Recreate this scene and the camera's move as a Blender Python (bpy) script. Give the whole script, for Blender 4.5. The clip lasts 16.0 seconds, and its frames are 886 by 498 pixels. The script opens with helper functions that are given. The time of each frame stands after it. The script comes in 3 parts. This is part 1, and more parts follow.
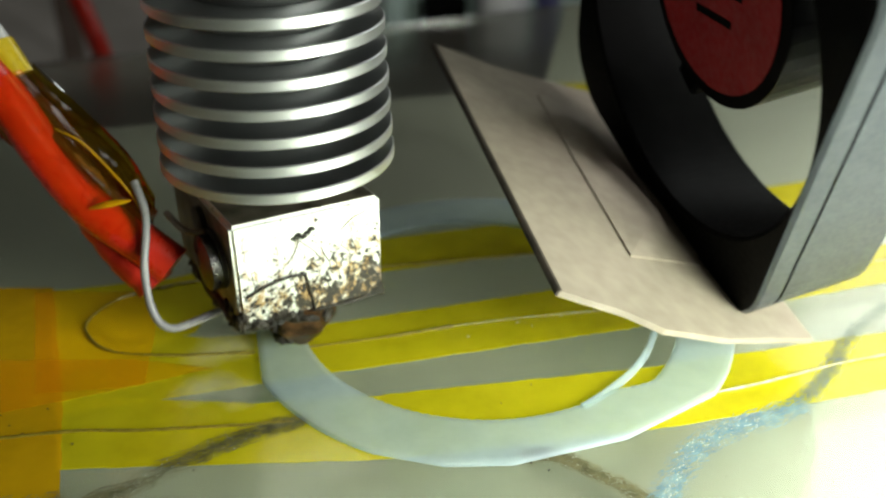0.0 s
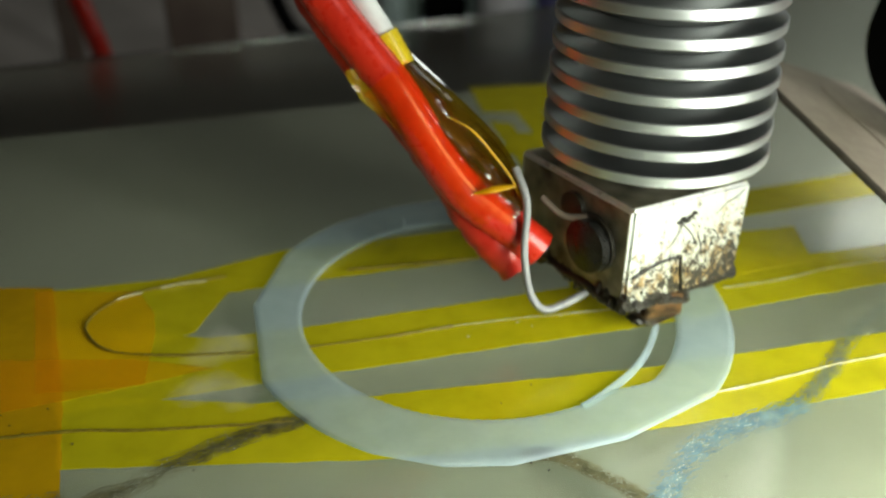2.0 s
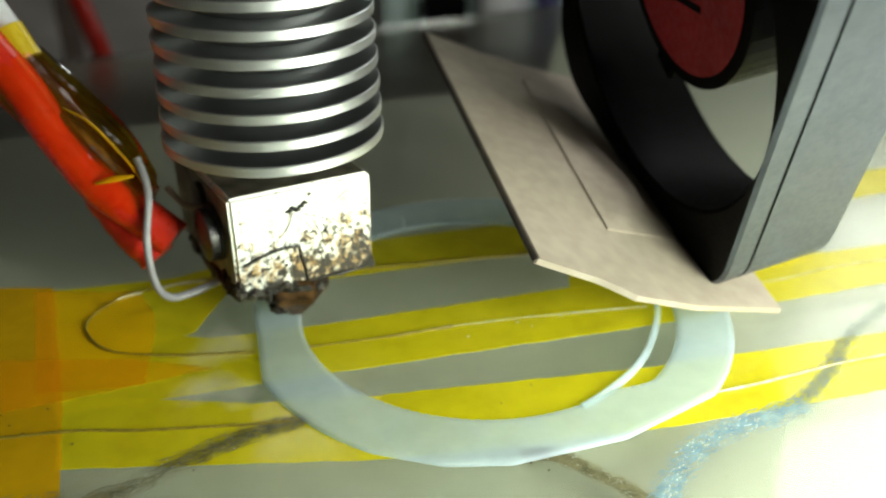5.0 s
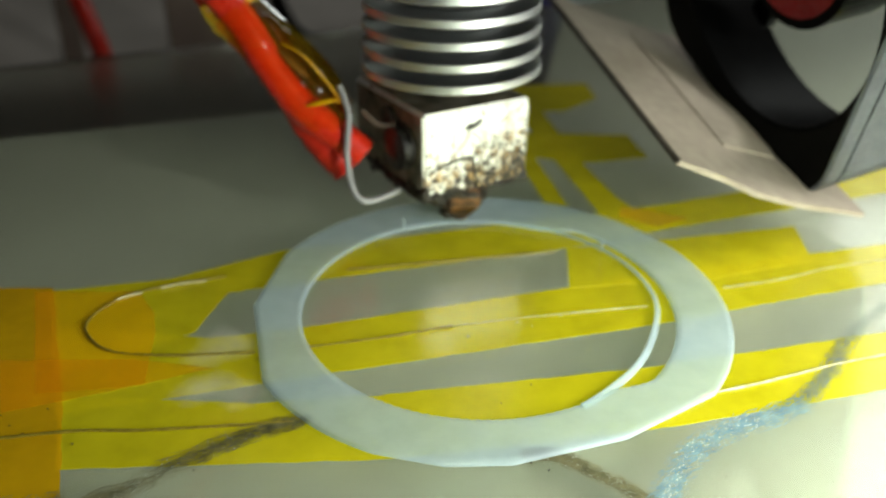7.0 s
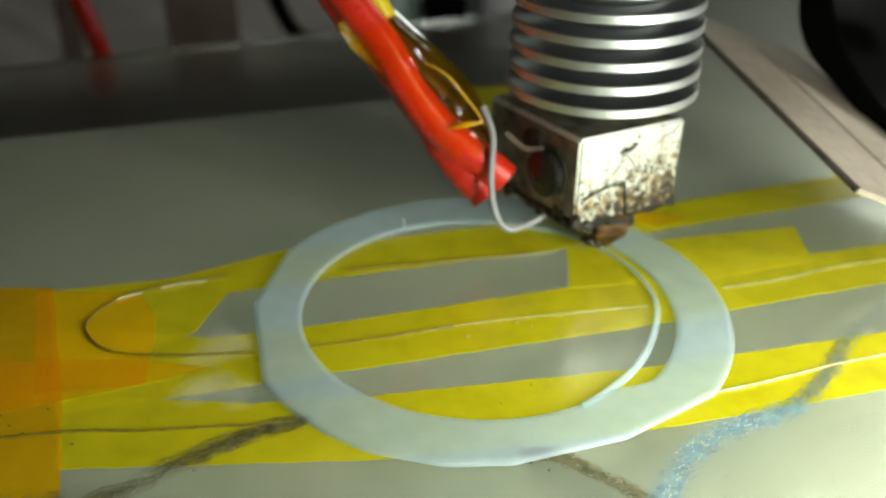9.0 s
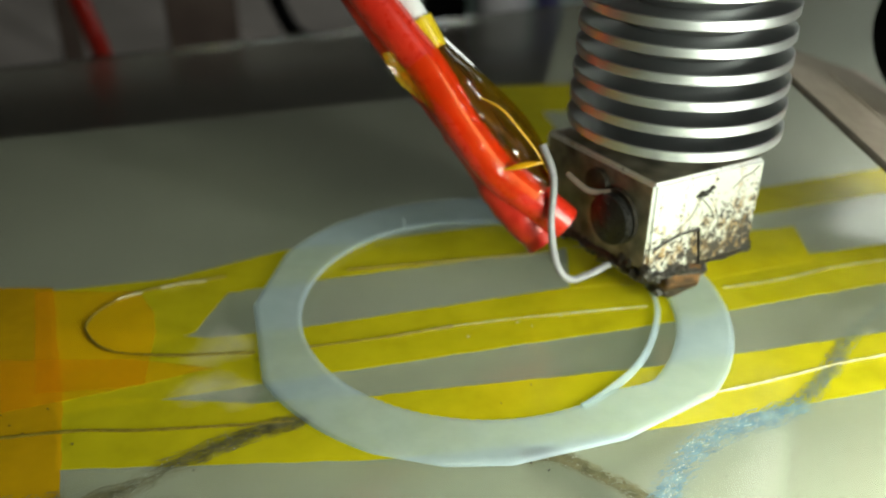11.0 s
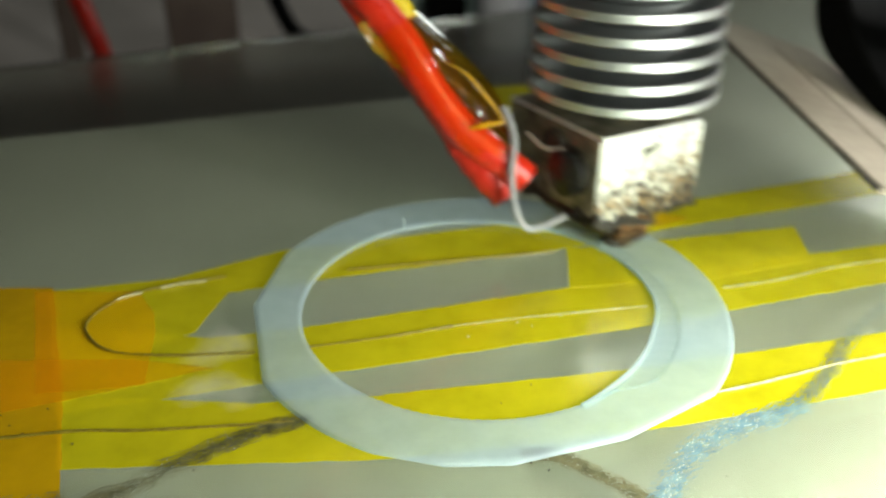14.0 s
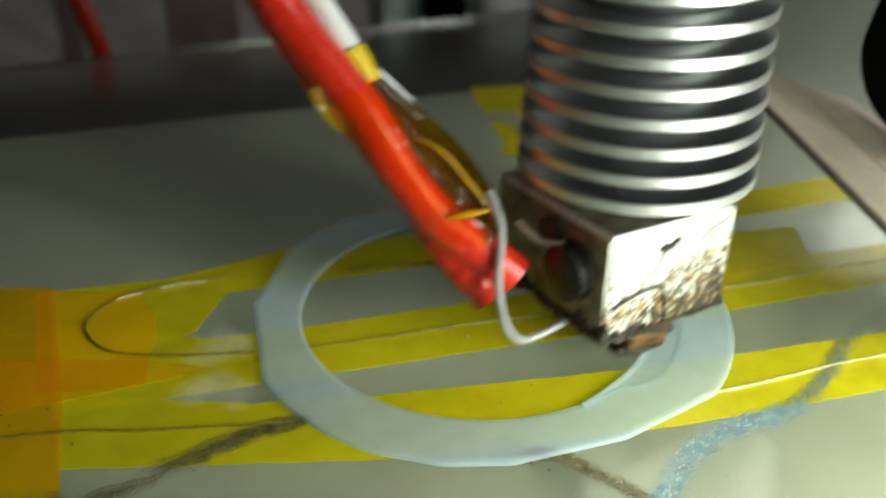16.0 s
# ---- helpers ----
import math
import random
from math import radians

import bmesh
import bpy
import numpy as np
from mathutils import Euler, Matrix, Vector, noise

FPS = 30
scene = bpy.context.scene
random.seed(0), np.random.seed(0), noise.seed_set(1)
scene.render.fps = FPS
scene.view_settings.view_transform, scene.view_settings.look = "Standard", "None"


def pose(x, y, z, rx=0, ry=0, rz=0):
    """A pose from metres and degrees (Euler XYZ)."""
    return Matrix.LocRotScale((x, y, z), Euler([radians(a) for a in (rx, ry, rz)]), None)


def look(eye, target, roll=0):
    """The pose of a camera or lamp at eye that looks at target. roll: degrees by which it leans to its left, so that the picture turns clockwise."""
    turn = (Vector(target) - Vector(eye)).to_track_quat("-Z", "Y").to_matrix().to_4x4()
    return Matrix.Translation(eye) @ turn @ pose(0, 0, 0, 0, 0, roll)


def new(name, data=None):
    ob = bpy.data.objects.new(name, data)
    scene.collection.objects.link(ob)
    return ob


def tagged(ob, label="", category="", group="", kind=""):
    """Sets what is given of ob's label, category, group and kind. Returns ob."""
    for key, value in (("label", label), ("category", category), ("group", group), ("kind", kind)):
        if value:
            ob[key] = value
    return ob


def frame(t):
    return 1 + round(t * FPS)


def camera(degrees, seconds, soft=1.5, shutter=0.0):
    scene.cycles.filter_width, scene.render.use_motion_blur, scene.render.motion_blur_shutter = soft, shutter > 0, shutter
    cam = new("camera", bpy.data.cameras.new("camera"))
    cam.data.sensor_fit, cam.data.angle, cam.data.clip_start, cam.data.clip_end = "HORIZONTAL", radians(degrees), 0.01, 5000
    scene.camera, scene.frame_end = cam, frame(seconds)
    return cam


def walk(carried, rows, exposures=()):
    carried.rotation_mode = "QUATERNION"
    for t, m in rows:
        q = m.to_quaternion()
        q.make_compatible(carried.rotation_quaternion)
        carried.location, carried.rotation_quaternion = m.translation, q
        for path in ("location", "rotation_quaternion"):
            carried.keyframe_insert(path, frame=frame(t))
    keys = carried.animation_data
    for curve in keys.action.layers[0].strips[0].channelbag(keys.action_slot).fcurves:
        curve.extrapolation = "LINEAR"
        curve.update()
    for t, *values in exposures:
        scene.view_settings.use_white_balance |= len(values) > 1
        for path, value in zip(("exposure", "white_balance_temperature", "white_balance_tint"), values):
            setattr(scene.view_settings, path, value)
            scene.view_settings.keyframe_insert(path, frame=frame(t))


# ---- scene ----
# The bed's surface is z = 0. Lengths below are in millimetres, turned into metres by MM.
MM = 0.001
cam = camera(53.67, 16.0, soft=2.2, shutter=0.4)
EYE = pose(0, 0, 57.2 * MM, 90 - 29.66, 0, 0) @ pose(0, 0, 0, 0, 0, 0.25)
# the clip's camera adapts its exposure to how near the bright metal comes
EXPOSURES = [(0.0, 0.08), (0.5, 0.2), (1.0, 0.02), (1.5, -0.04), (2.0, -0.28), (2.5, -0.14), (3.0, 0.0), (3.5, 0.13), (4.0, 0.17),
             (6.5, 0.05), (7.0, 0.0), (8.0, 0.03), (8.5, 0.0), (11.0, -0.12), (11.5, -0.12), (12.0, 0.08), (12.5, 0.05), (13.0, 0.05), (13.5, 0.07),
             (14.0, 0.25), (14.5, -0.08), (15.0, -0.25), (15.5, 0.42), (16.0, -0.25)]
walk(cam, [(0.0, EYE), (16.0, EYE)], EXPOSURES)
cam.data.dof.use_dof = True
cam.data.dof.focus_distance = 82 * MM
cam.data.dof.aperture_fstop = 23.0

# ---- world and lamps ----
world = bpy.data.worlds.new("room_light")
scene.world = world
world.use_nodes = True
world.node_tree.nodes["Background"].inputs[0].default_value = (0.75, 0.82, 0.9, 1)
world.node_tree.nodes["Background"].inputs[1].default_value = 0.06


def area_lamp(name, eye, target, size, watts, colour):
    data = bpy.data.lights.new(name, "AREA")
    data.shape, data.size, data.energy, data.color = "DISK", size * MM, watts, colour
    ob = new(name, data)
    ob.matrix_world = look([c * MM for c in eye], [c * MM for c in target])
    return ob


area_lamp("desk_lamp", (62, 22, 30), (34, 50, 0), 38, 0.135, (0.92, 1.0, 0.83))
# added fill that lifts the right of the bed; no lamp is known there
area_lamp("side_fill", (112, 100, 42), (68, 82, 0), 30, 0.05, (1.0, 1.0, 0.95))
area_lamp("room_lamp", (300, -160, 270), (0, 75, 15), 55, 0.36, (1.0, 1.0, 0.97))
# added unseen lamp that brightens the wall and things behind the bed
area_lamp("back_fill", (-100, 460, 800), (-60, 330, 0), 400, 0.15, (0.97, 0.98, 1.0))
window_light = area_lamp("window_light", (490, 690, 600), (50, 75, 0), 300, 1.1, (0.95, 1.0, 0.94))
window_light.data.shape, window_light.data.size_y = "RECTANGLE", 560 * MM


# ---- materials ----
def material(name):
    m = bpy.data.materials.new(name)
    m.use_nodes = True
    t = m.node_tree
    return m, t, t.nodes["Principled BSDF"]


def node(t, kind, **values):
    n = t.nodes.new(kind)
    for key, value in values.items():
        n.inputs[key.replace("_", " ")].default_value = value
    return n


def coords(t, scale=1.0):
    """Object coordinates in millimetres."""
    c, s = t.nodes.new("ShaderNodeTexCoord"), t.nodes.new("ShaderNodeVectorMath")
    s.operation = "SCALE"
    s.inputs["Scale"].default_value = 1000.0 * scale
    t.links.new(c.outputs["Object"], s.inputs[0])
    return s.outputs[0]


def ramp(t, source, stops):
    r = t.nodes.new("ShaderNodeValToRGB")
    el = r.color_ramp.elements
    while len(el) < len(stops):
        el.new(0.5)
    for e, (p, c) in zip(el, stops):
        e.position, e.color = p, (*c, 1) if len(c) == 3 else c
    t.links.new(source, r.inputs[0])
    return r.outputs[0]


def grain(t, scale, detail=3.0, rough=0.55, stretch=None):
    """A noise whose cells are about 1 / scale millimetres."""
    n = node(t, "ShaderNodeTexNoise", Scale=scale, Detail=detail, Roughness=rough)
    v = coords(t)
    if stretch:
        m = t.nodes.new("ShaderNodeVectorMath")
        m.operation = "MULTIPLY"
        m.inputs[1].default_value = stretch
        t.links.new(v, m.inputs[0])
        v = m.outputs[0]
    t.links.new(v, n.inputs["Vector"])
    return n.outputs["Fac"]


def bump(t, bsdf, height, strength, distance=0.1):
    b = node(t, "ShaderNodeBump", Strength=strength, Distance=distance * MM)
    t.links.new(height, b.inputs["Height"])
    t.links.new(b.outputs[0], bsdf.inputs["Normal"])


def surface(name, dark, light, rough, metal=0.0, scale=0.8, relief=0.15, coat=0.0, stretch=None, even=False):
    m, t, b = material(name)
    g = grain(t, scale, 5.0, 0.6, stretch)
    t.links.new(ramp(t, g, [(0.3, dark), (0.7, light)]), b.inputs["Base Color"])
    r = ramp(t, grain(t, scale * 4, 3.0), [(0.25, (rough * (0.96 if even else 0.75),) * 3), (0.75, (min(rough * (1.04 if even else 1.3), 1),) * 3)])
    t.links.new(r, b.inputs["Roughness"])
    b.inputs["Metallic"].default_value = metal
    b.inputs["Coat Weight"].default_value = coat
    b.inputs["Coat Roughness"].default_value = 0.15
    if relief:
        bump(t, b, grain(t, scale * 5, 4.0), relief)
    return m


def tape_film(name, tint, haze_colour, haze, relief=0.12, cells=0.5):
    """Amber film: it tints what lies below, with a thin haze and a glossy face."""
    m, t, b = material(name)
    out = t.nodes["Material Output"]
    clear = t.nodes.new("ShaderNodeBsdfTransparent")
    t.links.new(ramp(t, grain(t, 0.12, 3.0), [(0.3, tint), (0.7, tuple(min(1, c * 1.03) for c in tint))]), clear.inputs[0])
    b.inputs["Base Color"].default_value = (*haze_colour, 1)
    b.inputs["Roughness"].default_value = 0.22
    bump(t, b, grain(t, cells, 4.0, 0.6), relief, 0.15)
    mix = t.nodes.new("ShaderNodeMixShader")
    t.links.new(ramp(t, grain(t, 0.16, 5.0), [(0.3, (haze * 0.82,) * 3), (0.75, (min(haze * 1.14, 0.95),) * 3)]), mix.inputs[0])
    t.links.new(clear.outputs[0], mix.inputs[1])
    t.links.new(b.outputs[0], mix.inputs[2])
    gloss = node(t, "ShaderNodeBsdfGlossy", Roughness=0.2 if relief < 0.3 else 0.1)
    bump(t, gloss, grain(t, cells, 3.0, 0.5), relief, 0.6 if relief > 0.3 else 0.15)
    fres = node(t, "ShaderNodeFresnel", IOR=1.5)
    mix2 = t.nodes.new("ShaderNodeMixShader")
    t.links.new(fres.outputs[0], mix2.inputs[0])
    t.links.new(mix.outputs[0], mix2.inputs[1])
    t.links.new(gloss.outputs[0], mix2.inputs[2])
    t.links.new(mix2.outputs[0], out.inputs["Surface"])
    return m


def printed_plastic(name):
    m, t, b = material(name)
    out = t.nodes["Material Output"]
    t.links.new(ramp(t, grain(t, 0.18, 4.0), [(0.3, (0.64, 0.77, 0.92)), (0.7, (0.69, 0.81, 0.94))]), b.inputs["Base Color"])
    b.inputs["Roughness"].default_value = 0.35
    b.inputs["Subsurface Weight"].default_value = 0.0
    bump(t, b, grain(t, 1.6, 3.0), 0.03, 0.06)
    clear = t.nodes.new("ShaderNodeBsdfTransparent")
    clear.inputs[0].default_value = (0.93, 0.98, 0.93, 1)
    mix = t.nodes.new("ShaderNodeMixShader")
    t.links.new(ramp(t, grain(t, 0.3, 3.0), [(0.3, (0.29,) * 3), (0.7, (0.33,) * 3)]), mix.inputs[0])
    t.links.new(clear.outputs[0], mix.inputs[1])
    t.links.new(b.outputs[0], mix.inputs[2])
    t.links.new(mix.outputs[0], out.inputs["Surface"])
    return m


def block_metal(name):
    """Bright aluminium with baked-on brown and black residue, thicker towards the nozzle where plastic has burnt."""
    m, t, b = material(name)
    b.inputs["Metallic"].default_value = 1.0
    v = coords(t)
    n1, n2 = grain(t, 1.5, 7.0, 0.72, (1.0, 1.0, 0.75)), grain(t, 0.8, 6.0, 0.72, (1.0, 1.0, 0.7))
    # residue reaches higher on the side away from the cartridge
    along = t.nodes.new("ShaderNodeVectorMath")
    along.operation = "DOT_PRODUCT"
    along.inputs[1].default_value = (-0.3 * 0.888, -0.3 * 0.46, 1.0)
    t.links.new(v, along.inputs[0])
    h = node(t, "ShaderNodeMapRange", From_Min=5.6, From_Max=-4.2, To_Min=-0.1, To_Max=0.085)
    t.links.new(along.outputs["Value"], h.inputs[0])
    add = t.nodes.new("ShaderNodeMath")
    t.links.new(n1, add.inputs[0])
    t.links.new(h.outputs[0], add.inputs[1])
    black = ramp(t, add.outputs[0], [(0.535, (0, 0, 0)), (0.56, (1, 1, 1))])
    add2 = t.nodes.new("ShaderNodeMath")
    t.links.new(n2, add2.inputs[0])
    t.links.new(h.outputs[0], add2.inputs[1])
    brown = ramp(t, add2.outputs[0], [(0.48, (0, 0, 0)), (0.62, (1, 1, 1))])
    # wiry burnt strands where the residue begins
    n3 = grain(t, 0.9, 3.0, 0.5, (1.0, 1.0, 0.7))
    wiry = ramp(t, n3, [(0.48, (0, 0, 0)), (0.492, (1, 1, 1)), (0.508, (1, 1, 1)), (0.52, (0, 0, 0))])
    zone = ramp(t, add2.outputs[0], [(0.43, (0, 0, 0)), (0.5, (1, 1, 1))])
    both = t.nodes.new("ShaderNodeMath")
    both.operation = "MULTIPLY"
    t.links.new(wiry, both.inputs[0])
    t.links.new(zone, both.inputs[1])
    most = t.nodes.new("ShaderNodeMath")
    most.operation = "MAXIMUM"
    t.links.new(black, most.inputs[0])
    t.links.new(both.outputs[0], most.inputs[1])
    black = most.outputs[0]
    c1 = node(t, "ShaderNodeMix")
    c1.data_type = "RGBA"
    c1.inputs[6].default_value, c1.inputs[7].default_value = (0.9, 0.91, 0.91, 1), (0.5, 0.33, 0.15, 1)
    t.links.new(brown, c1.inputs[0])
    c2 = node(t, "ShaderNodeMix")
    c2.data_type = "RGBA"
    c2.inputs[7].default_value = (0.025, 0.02, 0.015, 1)
    t.links.new(black, c2.inputs[0])
    t.links.new(c1.outputs[2], c2.inputs[6])
    t.links.new(c2.outputs[2], b.inputs["Base Color"])
    inv = t.nodes.new("ShaderNodeMath")
    inv.operation = "SUBTRACT"
    inv.inputs[0].default_value = 1.0
    t.links.new(black, inv.inputs[1])
    t.links.new(inv.outputs[0], b.inputs["Metallic"])
    t.links.new(ramp(t, n2, [(0.3, (0.36,) * 3), (0.7, (0.6,) * 3)]), b.inputs["Roughness"])
    bump(t, b, n1, 0.25, 0.2)
    return m


M_PLATE = surface("pale_plate", (0.31, 0.31, 0.262), (0.35, 0.35, 0.296), 0.4, 0.5, scale=0.08, relief=0.0, even=True)
M_TAPE = tape_film("amber_tape", (0.89, 0.81, 0.015), (0.74, 0.64, 0.01), 0.74)
M_TAPE_OLD = tape_film("orange_tape", (0.98, 0.66, 0.012), (0.86, 0.47, 0.003), 0.6)
M_TAPE_MID = tape_film("doubled_tape", (1.0, 0.78, 0.22), (0.86, 0.46, 0.004), 0.28)
M_RING = printed_plastic("natural_plastic")
M_BLOCK = block_metal("stained_aluminium")
M_FIN = surface("turned_aluminium", (0.68, 0.7, 0.72), (0.82, 0.84, 0.86), 0.42, 1.0, 0.35, 0.0, stretch=(0.3, 0.3, 6.0), even=True)
# core and flat fin faces: shade between the fins put into a darker metal
M_SHADED_CORE = surface("shaded_core", (0.28, 0.285, 0.29), (0.34, 0.34, 0.35), 0.45, 1.0, 0.6, 0.0, stretch=(0.3, 0.3, 6.0), even=True)
M_GROOVE_SHADE = surface("groove_shade", (0.4, 0.41, 0.42), (0.47, 0.48, 0.49), 0.48, 1.0, 0.35, 0.0, stretch=(0.3, 0.3, 6.0), even=True)
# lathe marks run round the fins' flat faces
turned = M_GROOVE_SHADE.node_tree.nodes.new("ShaderNodeTangent")
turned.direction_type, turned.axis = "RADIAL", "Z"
M_GROOVE_SHADE.node_tree.nodes["Principled BSDF"].inputs["Anisotropic"].default_value = 0.85
M_GROOVE_SHADE.node_tree.links.new(turned.outputs[0], M_GROOVE_SHADE.node_tree.nodes["Principled BSDF"].inputs["Tangent"])
M_CRUST = surface("charred_plastic", (0.006, 0.006, 0.005), (0.035, 0.027, 0.016), 0.35, 0.0, 0.9, 0.8)
M_BRASS = surface("burnt_brass", (0.015, 0.012, 0.009), (0.24, 0.12, 0.05), 0.38, 0.8, 0.7, 0.4)
M_RED = surface("red_silicone", (0.5, 0.015, 0.006), (0.64, 0.032, 0.01), 0.3, 0.0, 0.3, 0.08, coat=0.3)
M_DARKRED = surface("dark_red_silicone", (0.4, 0.014, 0.008), (0.54, 0.025, 0.01), 0.35, 0.0, 0.3, 0.08)
M_WHITE = surface("white_sleeve", (0.72, 0.72, 0.74), (0.84, 0.84, 0.85), 0.4, 0.0, 0.4, 0.06)
M_PTFE = surface("milky_wire", (0.24, 0.235, 0.25), (0.32, 0.315, 0.33), 0.3, 0.0, 0.4, 0.05)
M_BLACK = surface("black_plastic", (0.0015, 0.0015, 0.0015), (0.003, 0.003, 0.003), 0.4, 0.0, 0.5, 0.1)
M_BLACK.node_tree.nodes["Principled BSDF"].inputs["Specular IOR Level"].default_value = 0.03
M_SOOT = surface("sooty_steel", (0.008, 0.008, 0.007), (0.035, 0.033, 0.03), 0.3, 0.5, 0.6, 0.3)
M_LIT_SIDE = surface("lit_side_plastic", (0.03, 0.036, 0.045), (0.048, 0.056, 0.068), 0.45, 0.0, 0.4, 0.06)
M_CARD = surface("beige_card", (0.31, 0.26, 0.205), (0.39, 0.335, 0.265), 0.7, 0.0, 0.5, 0.15)
M_CARDEDGE = surface("dark_card_edge", (0.05, 0.04, 0.03), (0.1, 0.08, 0.06), 0.8, 0.0, 0.5, 0.1)
M_LABEL = surface("red_label", (0.22, 0.003, 0.006), (0.3, 0.006, 0.01), 0.6, 0.0, 0.3, 0.03)
M_BROWNRES = surface("brown_residue", (0.06, 0.055, 0.02), (0.22, 0.2, 0.1), 0.4, 0.0, 0.8, 0.3)
M_BLUERES = surface("blue_residue", (0.05, 0.14, 0.24), (0.22, 0.38, 0.47), 0.4, 0.0, 0.8, 0.3)
M_GREYRES = surface("grey_residue", (0.12, 0.15, 0.12), (0.26, 0.31, 0.27), 0.4, 0.0, 0.8, 0.3)
M_WALL = surface("pale_wall", (0.54, 0.47, 0.4), (0.64, 0.57, 0.5), 0.8, 0.0, 0.01, 0.02)
M_BENCH = surface("pale_bench", (0.45, 0.42, 0.38), (0.55, 0.51, 0.47), 0.6, 0.0, 0.02, 0.02)
M_UNDER_SHADE = surface("under_bed_shade_tone", (0.02, 0.02, 0.018), (0.04, 0.04, 0.035), 0.6, 0.0, 0.05, 0.02)
M_POST = surface("brown_post", (0.13, 0.095, 0.075), (0.2, 0.15, 0.12), 0.5, 0.0, 0.05, 0.02)
M_TEAL = surface("teal_box", (0.42, 0.56, 0.54), (0.55, 0.66, 0.64), 0.5, 0.0, 0.05, 0.02)


def glass_material():
    m, t, b = material("bed_glass")
    b.inputs["Base Color"].default_value = (0.92, 0.968, 0.88, 1)
    b.inputs["Roughness"].default_value = 0.12
    b.inputs["Transmission Weight"].default_value = 1.0
    b.inputs["IOR"].default_value = 1.5
    return m


M_GLASS = glass_material()


# ---- building helpers (millimetres in, metres out) ----
def part(name, bm, mat, parent=None, label="", smooth=False):
    bmesh.ops.recalc_face_normals(bm, faces=bm.faces)
    bmesh.ops.scale(bm, vec=(MM, MM, MM), verts=bm.verts)
    me = bpy.data.meshes.new(name)
    bm.to_mesh(me)
    bm.free()
    for p in me.polygons:
        p.use_smooth = smooth
    if smooth:
        me.set_sharp_from_angle(angle=radians(50))
    me.materials.append(mat)
    ob = new(name, me)
    if parent:
        ob.parent = parent
    if label:
        ob["label"] = label
    return ob


def prism(points, z0, z1, bevel=0.0, segments=2):
    """An upright slab over a plan polygon."""
    bm = bmesh.new()
    face = bm.faces.new([bm.verts.new((x, y, z0)) for x, y in points])
    new_verts = [g for g in bmesh.ops.extrude_face_region(bm, geom=[face])["geom"] if isinstance(g, bmesh.types.BMVert)]
    for v in new_verts:
        v.co.z = z1
    if bevel:
        bmesh.ops.bevel(bm, geom=bm.edges[:], offset=bevel, segments=segments, affect="EDGES", clamp_overlap=True)
    return bm


def slab(corner, a, b, c, bevel=0.0):
    """A box from a corner along three edge vectors."""
    corner, a, b, c = Vector(corner), Vector(a), Vector(b), Vector(c)
    bm = bmesh.new()
    vs = [bm.verts.new(corner + a * i + b * j + c * k) for i, j, k in
          ((0, 0, 0), (1, 0, 0), (1, 1, 0), (0, 1, 0), (0, 0, 1), (1, 0, 1), (1, 1, 1), (0, 1, 1))]
    for q in ((0, 3, 2, 1), (4, 5, 6, 7), (0, 1, 5, 4), (1, 2, 6, 5), (2, 3, 7, 6), (3, 0, 4, 7)):
        bm.faces.new([vs[i] for i in q])
    if bevel:
        bmesh.ops.bevel(bm, geom=bm.edges[:], offset=bevel, segments=3, affect="EDGES", clamp_overlap=True)
    return bm


def smooth_line(points, steps=8):
    """A Catmull-Rom line through points."""
    p = [Vector(q) for q in points]
    p = [p[0] * 2 - p[1]] + p + [p[-1] * 2 - p[-2]]
    out = []
    for i in range(1, len(p) - 2):
        for k in range(steps):
            s = k / steps
            a, b, c, d = p[i - 1:i + 3]
            out.append(0.5 * ((2 * b) + (c - a) * s + (2 * a - 5 * b + 4 * c - d) * s * s + (3 * b - a - 3 * c + d) * s ** 3))
    return out + [p[-2]]


def tube(points, radius, sides=14, steps=8, flat=1.0, wobble=0.0, folds=0.0):
    """A round rod along a smooth line; radius may be a function of 0..1."""
    line = smooth_line(points, steps)
    bm = bmesh.new()
    rings, side = [], None
    for i, q in enumerate(line):
        ahead = (line[min(i + 1, len(line) - 1)] - line[max(i - 1, 0)]).normalized()
        side = ahead.orthogonal().normalized() if side is None else (side - ahead * side.dot(ahead)).normalized()
        up = ahead.cross(side)
        r = radius(i / (len(line) - 1)) if callable(radius) else radius
        r *= 1 + wobble * noise.noise(q * 0.7)
        crinkle = [1 + (folds * noise.noise(Vector((math.cos(a) * 2.2, math.sin(a) * 2.2, i * 0.06))) if folds else 0.0) for a in (2 * math.pi * k / sides for k in range(sides))]
        rings.append([bm.verts.new(q + (side * math.cos(a) + up * flat * math.sin(a)) * r * crinkle[round(a * sides / (2 * math.pi))])
                      for a in (2 * math.pi * k / sides for k in range(sides))])
    for one, two in zip(rings, rings[1:]):
        for k in range(sides):
            bm.faces.new((one[k], one[(k + 1) % sides], two[(k + 1) % sides], two[k]))
    bm.faces.new(rings[0][::-1])
    bm.faces.new(rings[-1])
    return bm


def lathe(profile, sides=72, centre=(0, 0)):
    """A turned body from a closed profile of radius and height."""
    bm = bmesh.new()
    rings = [[bm.verts.new((centre[0] + r * math.cos(a), centre[1] + r * math.sin(a), z)) for r, z in profile]
             for a in (2 * math.pi * k / sides for k in range(sides))]
    n = len(profile)
    for i in range(sides):
        one, two = rings[i], rings[(i + 1) % sides]
        for k in range(n):
            bm.faces.new((one[k], two[k], two[(k + 1) % n], one[(k + 1) % n]))
    return bm


